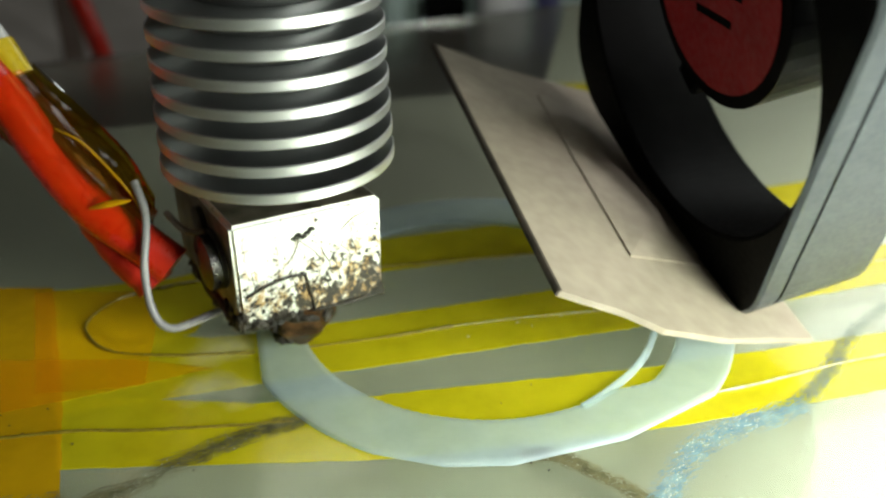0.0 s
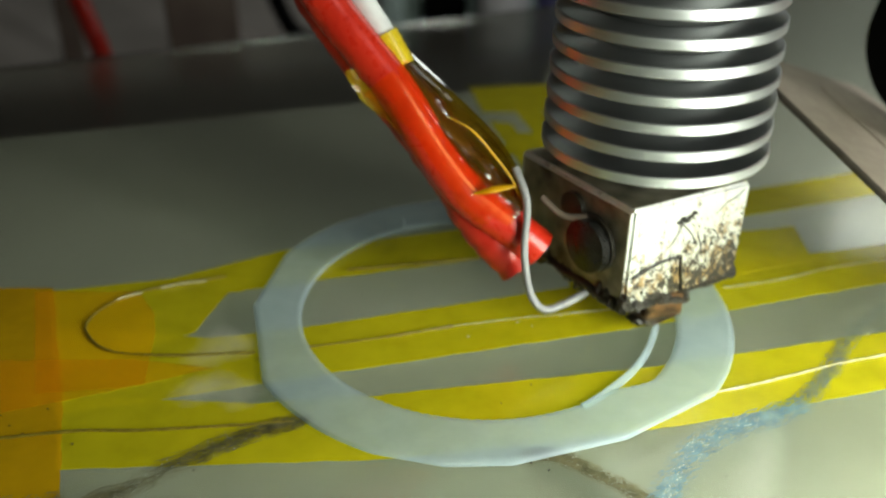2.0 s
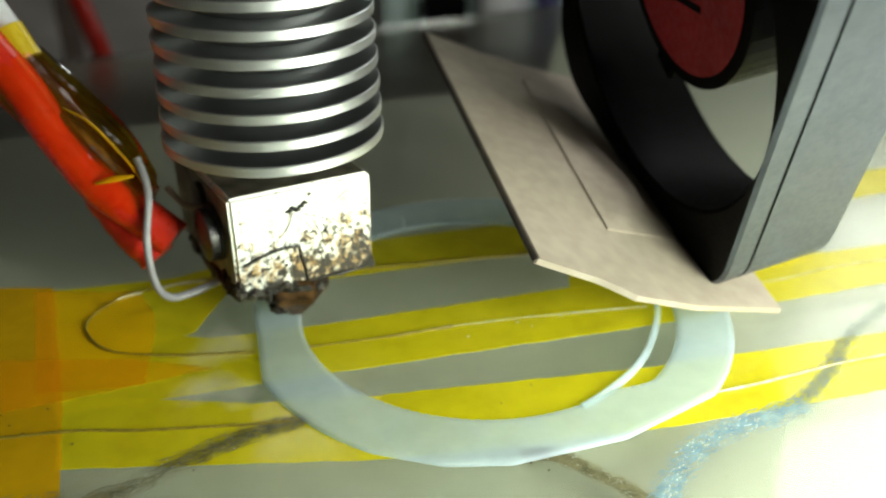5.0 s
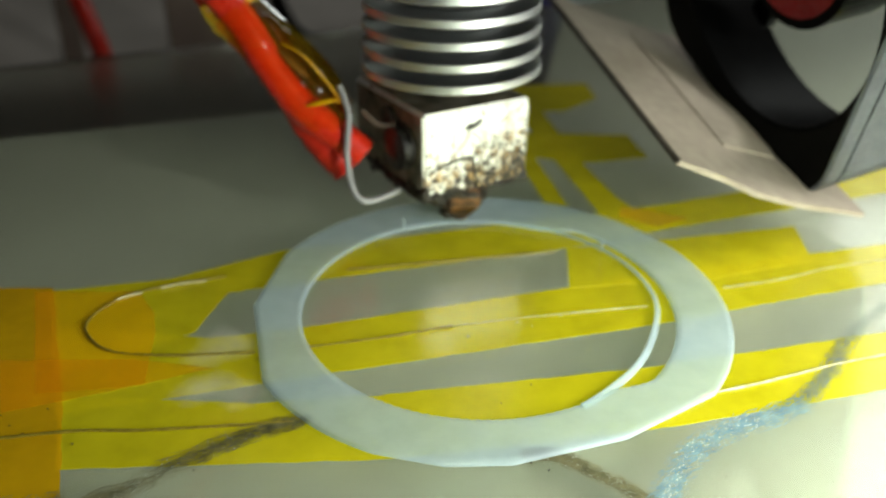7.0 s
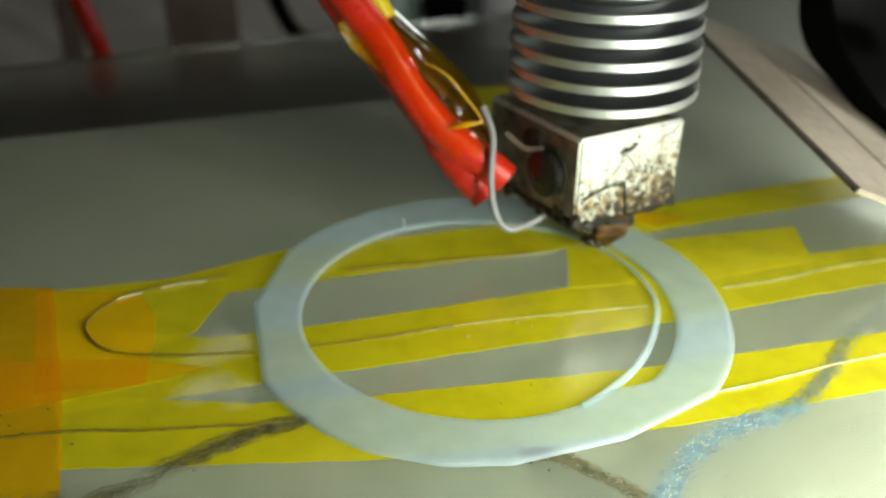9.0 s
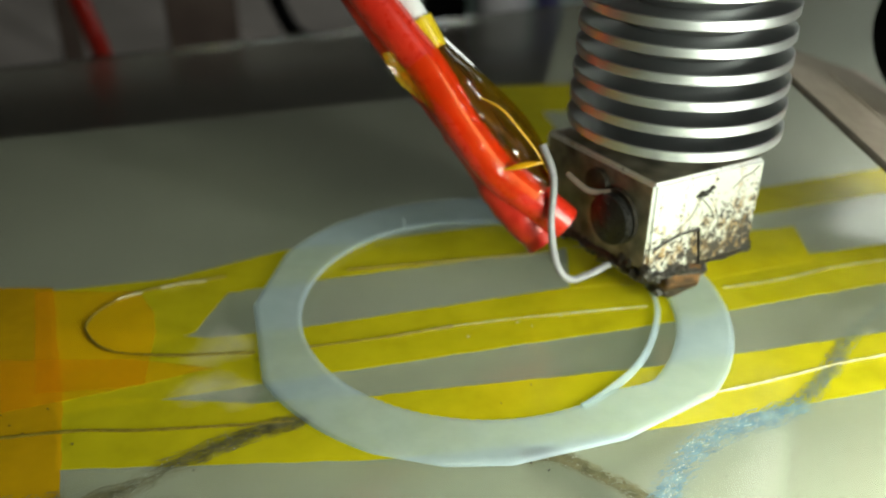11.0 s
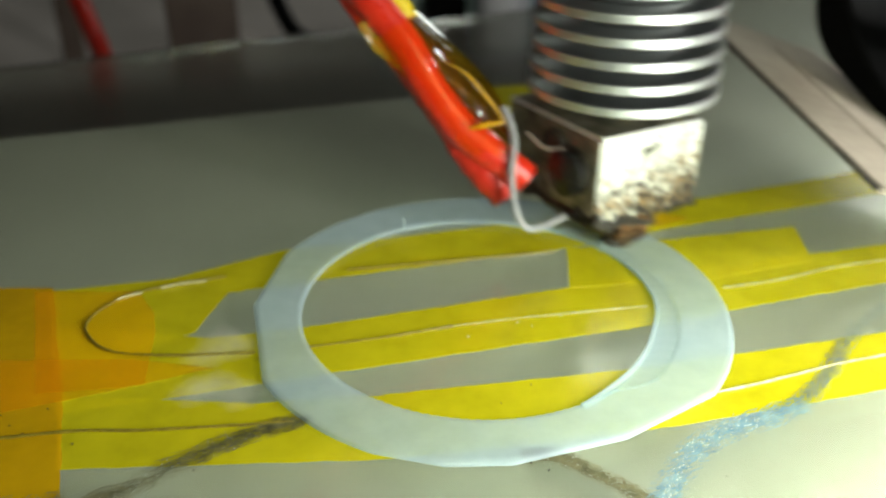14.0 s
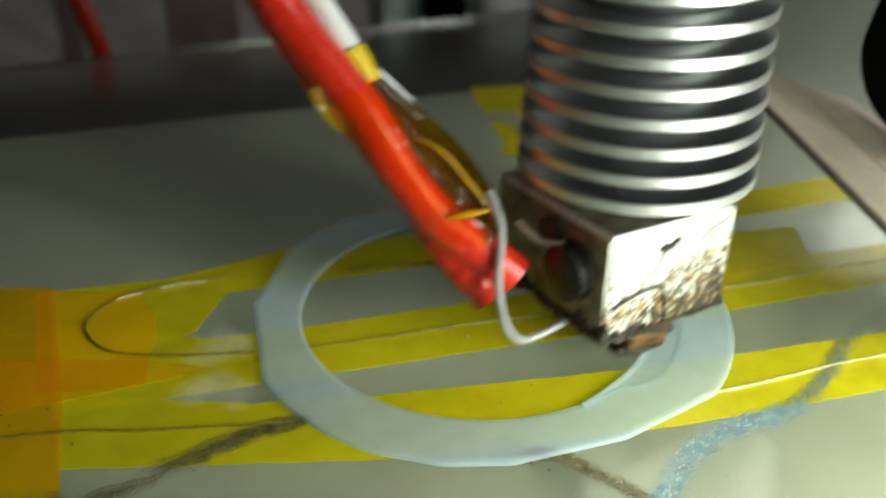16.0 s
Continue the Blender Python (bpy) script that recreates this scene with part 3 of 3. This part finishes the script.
# heater cartridge and clamp screw in the side of the block
def side_disc(u, v, radius, depth, sides=28):
    c = on_left(u, v, 0)
    line = [c - left * 0.5, c + left * (depth * 0.6), c + left * depth]
    return tube(line, lambda s: radius * (1 if s < 0.75 else max(0.25, 1 - (s - 0.75) * 2.4)), sides, 6)


cartridge = part("heater_cartridge", side_disc(5.0, 5.7, 2.9, 1.8), M_SOOT, print_head, "round sooty end of the heater cartridge", smooth=True)
part("rim", tube([on_left(5.0, 5.9, -0.2), on_left(5.0, 5.9, 0.5)], 3.2, 28, 3), M_CRUST, cartridge)
part("clamp_screw", side_disc(8.4, 8.6, 1.7, 0.7), M_CRUST, print_head, "dark clamp screw", smooth=True)
part("thermistor_lead", tube([on_left(6.0, 8.5, 0.5), on_left(8.0, 8.2, 2.0), on_left(10.5, 9.5, 3.0)], 0.34, 10, 5), M_POST, print_head, "pale thermistor sleeve", smooth=True)

# nozzle
NX, NY = -1.9, 3.7
bm = bmesh.new()
rings = [[bm.verts.new((NX + r * math.cos(radians(60 * k + 12)), NY + r * math.sin(radians(60 * k + 12)), z)) for k in range(6)]
         for r, z in ((4.0, -4.6), (4.0, -7.3), (3.7, -7.8), (2.6, -8.9), (1.1, -10.5), (0.4, -10.65))]
for one, two in zip(rings, rings[1:]):
    for k in range(6):
        bm.faces.new((one[k], one[(k + 1) % 6], two[(k + 1) % 6], two[k]))
bm.faces.new(rings[0])
bm.faces.new(rings[-1][::-1])
bmesh.ops.bevel(bm, geom=bm.edges[:], offset=0.12, segments=2, affect="EDGES", clamp_overlap=True)
nozzle = part("nozzle", bm, M_BRASS, print_head, "blackened brass nozzle with copper patch")
lumps("nozzle_crust", [((NX - 2.6, NY - 2.2, -6.4), (1.6, 1.2, 1.2)), ((NX + 2.9, NY - 1.2, -6.0), (0.9, 1.3, 0.9)), ((NX - 1.2, NY - 1.6, -8.8), (1.4, 1.1, 0.7)),
                       ((NX - 3.6, NY - 0.4, -5.8), (1.2, 1.6, 1.1)), ((NX + 0.4, NY - 3.1, -5.4), (2.2, 0.7, 0.5))],
      M_CRUST, nozzle, "black charred crust round the nozzle")

# wires
part("thermistor_wire", tube([(-17.6, 5.0, 8.0), (-16.4, 3.2, 4.8), (-16.6, 0.8, 0.0), (-15.9, -0.8, -3.9), (-14.4, -1.2, -5.6), (-12.2, -0.2, -5.6), (-9.6, 1.2, -5.0)], 0.42, 12, 8),
     M_PTFE, print_head, "thin milky wire bent in a loop", smooth=True)
part("heater_wire", tube([(-14.7, 3.9, -1.3), (-15.7, 4.1, -0.5), (-17.9, 4.5, 1.2), (-22.6, 5.4, 4.8), (-26.7, 7.0, 9.9), (-30.0, 8.6, 14.9), (-33.7, 10.0, 19.3), (-38.5, 11.6, 25.6), (-46, 13, 40), (-52, 14, 55)], 2.2, 22, 8),
     M_RED, print_head, "thick glossy red silicone wire", smooth=True)
part("heater_wire", tube([(-16.9, 4.0, -3.7), (-17.6, 4.3, -2.9), (-19.3, 5.0, -1.3), (-21.6, 6.3, 1.2), (-26.0, 8.4, 7.6), (-30.5, 10.0, 13.3), (-34.5, 11.4, 18.0), (-39, 13, 24.6), (-47, 15, 39)], 2.2, 22, 8, wobble=0.12),
     M_DARKRED, print_head, "second red silicone wire below the first", smooth=True)
part("sensor_wire", tube([(-29.7, 11.0, 17.0), (-31.3, 12.0, 19.7), (-34.4, 13.5, 24.3), (-36.5, 14.5, 27.5), (-43, 16, 41), (-48, 17, 55)], 1.3, 14, 8),
     M_WHITE, print_head, "white sleeve running beside the red wire", smooth=True)
M_WRAP = tape_film("wire_tape", (0.97, 0.6, 0.2), (0.6, 0.3, 0.02), 0.05, 0.5, 0.2)
M_LOOSE = tape_film("loose_wire_tape", (0.9, 0.72, 0.1), (0.55, 0.38, 0.01), 0.35, 0.4, 0.3)
M_WEB = tape_film("wire_tape_web", (0.48, 0.32, 0.03), (0.35, 0.22, 0.01), 0.12, 0.6, 0.25)


def ribbon(a, b, crinkle, across=10, steps=10):
    """A thin crinkled film between two lines."""
    la, lb = smooth_line(a, steps), smooth_line(b, steps)
    bm = bmesh.new()
    rows = []
    for i, (p, q) in enumerate(zip(la, lb)):
        row = []
        for k in range(across + 1):
            c = p.lerp(q, k / across)
            c += Vector((0.3, -1, 0.3)) * crinkle * noise.noise(Vector((i * 0.09, k * 0.42, 1.7)))
            row.append(bm.verts.new(c))
        rows.append(row)
    for one, two in zip(rows, rows[1:]):
        for k in range(across):
            bm.faces.new((one[k], one[k + 1], two[k + 1], two[k]))
    return bm


part("tape_web", ribbon([(-16.6, 4.0, 3.0), (-21.2, 5.0, 7.4), (-26.6, 6.8, 12.6), (-30.6, 9.0, 17.6)],
                        [(-16.4, 5.6, 5.4), (-19.6, 8.0, 9.6), (-24.9, 10.0, 14.2), (-28.8, 11.6, 17.6)], 1.2), M_WEB, print_head, "dark glossy amber tape stretched beside the wires", smooth=True)
part("tape_web_back", ribbon([(-16.6, 5.4, 2.6), (-21.4, 6.8, 6.6), (-27.0, 8.4, 11.8), (-31.0, 9.8, 16.2)],
                             [(-16.2, 6.4, 5.6), (-19.4, 8.8, 9.9), (-24.6, 10.9, 14.5), (-28.6, 12.2, 18.0)], 0.9), M_WEB, print_head, "back layer of the stretched amber tape", smooth=True)


def wrap(line, r0, r1, flat=1.0):
    return tube(line, lambda s: r0 + (r1 - r0) * s + 0.05 * math.sin(s * 17), 40, 12, flat, 0.05, 0.3)


w = part("tape_wrap", wrap([(-17.8, 5.0, 2.2), (-22.2, 6.0, 5.8), (-26.6, 7.6, 10.6), (-31.2, 9.4, 16.2)], 2.6, 2.9), M_WRAP, print_head, "glossy crinkled amber tape wound round the wires", smooth=True)
w.visible_shadow = False
part("tape_flap", ribbon([(-33.6, 8.6, 17.6), (-32.6, 8.2, 16.4), (-31.7, 8.0, 15.3), (-31.0, 7.8, 14.2), (-30.3, 7.4, 13.0), (-29.4, 7.0, 11.7)],
                         [(-35.2, 8.0, 17.3), (-34.9, 7.8, 16.3), (-34.2, 7.6, 15.2), (-33.4, 7.4, 14.1), (-31.9, 7.1, 13.0), (-29.8, 6.8, 11.4)], 0.5, 6, 6), M_LOOSE, print_head, "loose jagged yellow tape flap beside the wire", smooth=True)
part("tape_fold", tube([(-24.8, 6.0, 13.2), (-22.2, 5.5, 11.9), (-19.9, 5.0, 9.4), (-18.1, 4.5, 7.1), (-17.2, 4.2, 5.2)], lambda s: 0.05 + 0.1 * math.sin(s * 3.1), 10, 8, 0.6), M_TAPE_OLD, print_head, "bright yellow fold in the tape", smooth=True)
part("tape_band", tube([(-29.6, 11.0, 16.8), (-31.4, 12.0, 19.9)], 1.55, 16, 5), surface("yellow_tape", (0.6, 0.42, 0.01), (0.75, 0.56, 0.02), 0.3, 0, 0.5, 0.2, coat=0.5), print_head, "yellow tape band round the white sleeve", smooth=True)
part("tape_fold", tube([(-21.9, 3.2, 5.8), (-19.9, 3.0, 6.4), (-17.6, 3.2, 6.7)], lambda s: 0.12 + 0.26 * math.sin(s * 3.1), 10, 6, 0.5), M_TAPE_OLD, print_head, "folded tape edge", smooth=True)

# ---- cooling fan on the head ----
FN, E2 = Vector((0.946, 0.265, 0.189)).normalized(), Vector((-0.319, 0.869, 0.379)).normalized()
E1 = FN.cross(E2).normalized()
FN = E2.cross(E1).normalized()
K, SIDE, LONG, THICK, BORE = Vector((45.13, 1.04, -8.95)), 44.2, 51.0, 12.8, 21.3
LC, LQ, HUB_FACE = LONG / 2 + 2.0, SIDE / 2 + 2.5, 4.6
fan = part("cooling_fan", slab(K + E1 * (LC - 5.5) + E2 * (LQ - 5.5) + FN * 8.6, E1 * 11, E2 * 11, FN * 1.0, 0.3), M_BLACK, print_head, "square black axial cooling fan with its lit outside painted grey")


def fan_point(p, q, d):
    return K + E1 * p + E2 * q + FN * d


def fan_frame(d0, d1, bore0, bore1, corner=8.5):
    """A square frame with rounded corners and a round bore."""
    bm = bmesh.new()
    h1, h2 = LONG / 2, SIDE / 2
    k1, k2 = h1 - corner, h2 - corner
    cols = []
    n = 128
    for i in range(n):
        a = 2 * math.pi * i / n
        ca, sa = math.cos(a), math.sin(a)
        r = min(h1 / max(abs(ca), 1e-6), h2 / max(abs(sa), 1e-6))
        if abs(r * ca) > k1 and abs(r * sa) > k2:
            b_, c_ = k1 * abs(ca) + k2 * abs(sa), k1 * k1 + k2 * k2 - corner * corner
            r = b_ + math.sqrt(max(0.0, b_ * b_ - c_))
        cols.append([bm.verts.new(fan_point(h1 + rr * ca, h2 + rr * sa, d)) for rr, d in
                     ((bore0, d0 + 0.4), (bore0 + 0.4, d0), (r - 0.4, d0), (r, d0 + 0.4), (r, 2.5), (r - 0.15, 2.55), (r - 0.15, 2.8), (r, 2.85), (r, d1 - 0.4), (r - 0.4, d1), (min(bore1, r - 0.9) + 0.4, d1), (min(bore1, r - 0.9), d1 - 0.4))])
    for i in range(n):
        one, two = cols[i], cols[(i + 1) % n]
        for k in range(12):
            f = bm.faces.new((one[k], two[k], two[(k + 1) % 12], one[(k + 1) % 12]))
            # outer faces take the grey that paints light on the black frame
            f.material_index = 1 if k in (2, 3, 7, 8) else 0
    return bm


fan_body = part("fan_frame", fan_frame(0, THICK, BORE, BORE + 3.0), M_BLACK, fan, "black moulded frame with outside painted as lit and round bore")
fan_body.data.materials.append(M_LIT_SIDE)


def fan_disc(radius, d0, d1, sides=48):
    return tube([fan_point(LC, LQ, d0), fan_point(LC, LQ, (d0 + d1) / 2), fan_point(LC, LQ, d1)], radius, sides, 2)


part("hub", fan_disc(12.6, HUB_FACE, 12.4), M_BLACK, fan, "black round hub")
part("hub_label", fan_disc(11.2, HUB_FACE - 0.13, HUB_FACE - 0.01), M_LABEL, fan, "round red label with dark print")
LD, LS = (E1 + E2 * 0.35).normalized(), (E2 - E1 * 0.35).normalized()


def label_bar(p, q, length, high, mat, lift):
    c = fan_point(LC, LQ, HUB_FACE + lift) + LD * p + LS * q
    part("print_bar", slab(c, LD * high, LS * length, FN * 0.05), mat, fan)


M_GOLD = surface("gold_print", (0.5, 0.42, 0.16), (0.62, 0.52, 0.22), 0.5)
label_bar(-0.4, -5.2, 9.0, 3.6, M_BLACK, -0.2)
for q0 in (-4.2, -2.6, -1.0, 0.6, 2.0):
    label_bar(0.3, q0, 0.9, 2.0, M_GOLD, -0.26)
label_bar(-3.6, -3.4, 6.4, 0.8, M_BLACK, -0.2)
for a, half in ((163, 2.0), (43, 2.0), (313, 2.0)):
    d = E1 * math.cos(radians(a)) + E2 * math.sin(radians(a))
    s = E1 * -math.sin(radians(a)) + E2 * math.cos(radians(a))
    part("strut", slab(fan_point(LC, LQ, 8.0) + d * 8 - s * half, d * 12.6, s * 2 * half, FN * 2.2, 0.3), M_BLACK, fan)

# ---- card air guide ----
C1, C2, C4 = Vector((24.2, -8.0, 3.4)), Vector((52.9, 1.1, -8.3)), Vector((12.4, 38.0, 12.4))
cn = (C2 - C1).cross(C4 - C1).normalized()


def sheet(points, thick):
    bm = bmesh.new()
    top, low = [bm.verts.new(p) for p in points], [bm.verts.new(p - cn * thick) for p in points]
    bm.faces.new(top)
    bm.faces.new(low[::-1])
    for i in range(len(points)):
        j = (i + 1) % len(points)
        bm.faces.new((top[j], top[i], low[i], low[j]))
    return bm


guide = part("air_guide", sheet([C1, Vector((30.6, -7.3, 0.7)), Vector((34.4, -7.7, -1.0)), Vector((41.4, -5.2, -3.8)), Vector((49.6, -0.6, -7.0)), C2, C2 + (C4 - C1) * 0.7, Vector((36.0, 46.2, 2.8)), Vector((29.7, 42.8, 5.3)), Vector((20.5, 39.4, 9.0)), C4], 0.7), M_CARD, print_head, "folded beige card air guide with worn edge")
# a dark rod follows the card's left edge
part("dark_edge", tube([C4 - cn * 0.35, C4.lerp(C1, 0.5) - cn * 0.35, C1 - cn * 0.35], 0.42, 8, 6, 0.8), M_CARDEDGE, guide, "dark strip along the card edge")
part("folded_strip", sheet([p + cn * 0.25 for p in (Vector((25.8, 35.2, 6.3)), Vector((32.8, 3.0, 0.6)), Vector((41.5, 7.0, -2.9)), Vector((42.0, 24.0, -0.8)), Vector((34.5, 42.0, 3.0)))], 0.4), M_CARD, guide, "second folded layer of card")

# ---- things behind the bed ----
red_cable = tagged(part("red_cable", tube([(-150, 330, 40), (-132, 305, 5), (-112, 280, -28), (-95, 235, -24)], 3.2, 12, 8), M_DARKRED, smooth=True), "dark red cable hanging behind the bed", "cable")
tagged(part("frame_post", slab((-105, 330, -60), (26, 6, 0), (-3, 12, 0), (0, 0, 120), 1.0), M_POST), "dark brown upright of the printer frame", "frame post", group="printer frame posts")
tagged(part("frame_post", slab((-160, 360, -60), (8, 2, 0), (-2, 8, 0), (0, 0, 120), 1.0), M_POST), "thin brown upright of the printer frame", "frame post", group="printer frame posts")
tagged(part("dark_cable", tube([(-70, 330, 10), (-62, 320, -18), (-48, 310, -34), (-20, 330, -36), (0, 360, -30)], 3.0, 12, 8), M_BLACK, smooth=True), "black cable curling behind the bed", "cable")
tagged(part("teal_box", prism([(-20, 300), (70, 330), (60, 370), (-30, 340)], -60, -12, 2), M_TEAL), "pale teal box behind the bed", "box")
tagged(part("white_bottle", lathe([(0.01, -60), (9, -60), (9, -10), (5, -2), (4, 14), (0.01, 14)], 32, (20, 300)), M_WHITE, smooth=True), "white plastic bottle behind the bed", "bottle")
tagged(part("blue_marker", tube([(34, 292, -60), (34, 292, -30), (35, 294, 6)], 4.0, 14, 4), surface("blue_barrel", (0.06, 0.06, 0.18), (0.1, 0.1, 0.28), 0.4)), "dark blue marker standing behind the bed", "marker")
tagged(part("dark_tool", slab((-6, 290, -60), (14, 3, 0), (-2, 10, 0), (0, 0, 58), 1.0), M_BLACK), "black tool standing behind the bed", "tool")


# ---- motion ----
HEAD_ROWS = [
    (0, -13.55, 74.93), (0.25, -14.06, 82.88), (0.5, -11.69, 92.79), (1, 4.37, 104.17), (1.5, 21.00, 96.31), (2, 25.14, 78.70),
    (2.5, 14.65, 64.70), (3, 7.16, 61.62), (3.5, 0.45, 62.41), (4, -5.68, 65.20), (4.2, -8.00, 66.51), (4.6, -13.05, 73.27),
    (5, -15.01, 80.70), (5.5, -13.88, 89.19), (5.9, -11.02, 94.55), (6.3, -7.27, 98.38), (6.5, -4.01, 100.17), (7, 4.08, 104.06),
    (7.5, 11.46, 104.30), (8, 16.43, 101.49), (8.5, 19.88, 98.43), (8.7, 20.95, 97.87), (9.2, 23.37, 95.51), (9.7, 25.42, 92.75),
    (10.3, 27.29, 89.00), (10.8, 28.29, 85.60), (11, 28.58, 84.74), (11.5, 26.90, 76.05), (11.6, 24.71, 73.11), (11.7, 21.29, 68.50),
    (11.8, 24.36, 73.52), (11.9, 27.84, 78.88), (12, 26.35, 76.5), (12.1, 22.49, 71.45), (12.2, 19.39, 66.99), (12.3, 23.06, 72.47),
    (12.4, 25.99, 77.37), (12.5, 28.37, 81.72), (12.6, 24.78, 76.68), (12.7, 21.51, 71.44), (12.8, 18.06, 66.07), (12.9, 20.33, 69.74),
    (13, 18.84, 68.33), (13.1, 16.52, 65.52), (13.2, 15.63, 64.80), (13.3, 14.96, 64.45), (13.4, 15.16, 64.45), (13.5, 15.38, 64.64),
    (13.6, 21.43, 68.40), (13.7, 26.23, 74.93), (13.8, 28.39, 82.14), (13.9, 28.16, 90.00), (14, 25.01, 96.62), (14.1, 19.54, 101.90),
    (14.2, 21.81, 98.05), (14.3, 24.94, 91.71), (14.4, 26.94, 84.15), (14.5, 25.14, 77.47), (14.6, 20.41, 70.63), (14.7, 14.09, 65.77),
    (14.8, 11.72, 62.97), (14.9, 17.94, 65.44), (15, 23.88, 70.66), (15.1, 27.59, 77.49), (15.2, 28.86, 84.43), (15.3, 27.52, 91.74),
    (15.4, 24.14, 98.56), (15.5, 18.01, 103.29), (15.6, 19.88, 100.87), (15.7, 23.37, 94.56), (15.8, 26.05, 87.33), (15.9, 26.00, 80.05),
    (16, 22.14, 73.09),
]

BEAD_LENGTH, BEAD_FROM, BEAD_TO = 4.4, 62, -54
bead_angles = [BEAD_FROM - BEAD_LENGTH * k for k in range(int((BEAD_FROM - BEAD_TO) / BEAD_LENGTH) + 1)]
beads = []
for deg in bead_angles:
    bm = bmesh.new()
    mid = polar(deg, 22.25, 0.0)
    ends = []
    for k in range(7):
        d = deg + BEAD_LENGTH * (k / 6 - 0.5)
        r1 = R_IN + 2.15 * window(d, -53, 66, 16) + 0.1
        r0 = min(r1 - 0.05, 21.57 - 0.31 * window(d, -60, 72, 30) - 0.7 * window(d, -72, 6, 26))
        ends.append([bm.verts.new(polar(d, r, z) - mid) for r, z in ((r0, 0.31), (r0, RING_TOP - 0.1), (r0 + 0.05, RING_TOP - 0.02), ((r0 + r1) / 2, RING_TOP - 0.01), (r1, RING_TOP), (r1, 0.31))])
    for one, two in zip(ends, ends[1:]):
        for k in range(6):
            bm.faces.new((one[k], one[(k + 1) % 6], two[(k + 1) % 6], two[k]))
    bead = part("filled_bead", bm, M_RING, smooth=True)
    beads.append((deg, tagged(bead, "short bead of milky plastic laid by the nozzle", "plastic bead", group="beads that fill the ring")))


def head_at(t):
    for (t0, x0, y0), (t1, x1, y1) in zip(HEAD_ROWS, HEAD_ROWS[1:]):
        if t <= t1:
            s = (t - t0) / (t1 - t0)
            return x0 + (x1 - x0) * s, y0 + (y1 - y0) * s
    return HEAD_ROWS[-1][1:]


def laid_at(deg):
    """When the nozzle, on its way round, first reaches that side of the ring."""
    t = 7.8
    while t < 13.4:
        x, y = head_at(t)
        if math.degrees(math.atan2(y + NY - RY, x + NX - RX)) <= deg:
            break
        t += 0.05
    return t


def motions():
    walk(print_head, [(t, pose(x * MM, y * MM, 11.4 * MM)) for t, x, y in HEAD_ROWS])
    for deg, bead in beads:
        # molten plastic is carried inside the block until the nozzle lays it down
        t1 = laid_at(deg)
        rows = [(t, pose((x - 5.0) * MM, (y + 7.0) * MM, 12.6 * MM)) for t, x, y in HEAD_ROWS if t < t1 - 0.12]
        x, y = head_at(t1)
        rest = pose(*(polar(deg, 22.25, 0.0) * MM))
        rows += [(t1, pose((x - 5.0) * MM, (y + 7.0) * MM, 12.6 * MM)), (t1 + 0.1, rest), (16.0, rest)]
        walk(bead, rows)


motions()
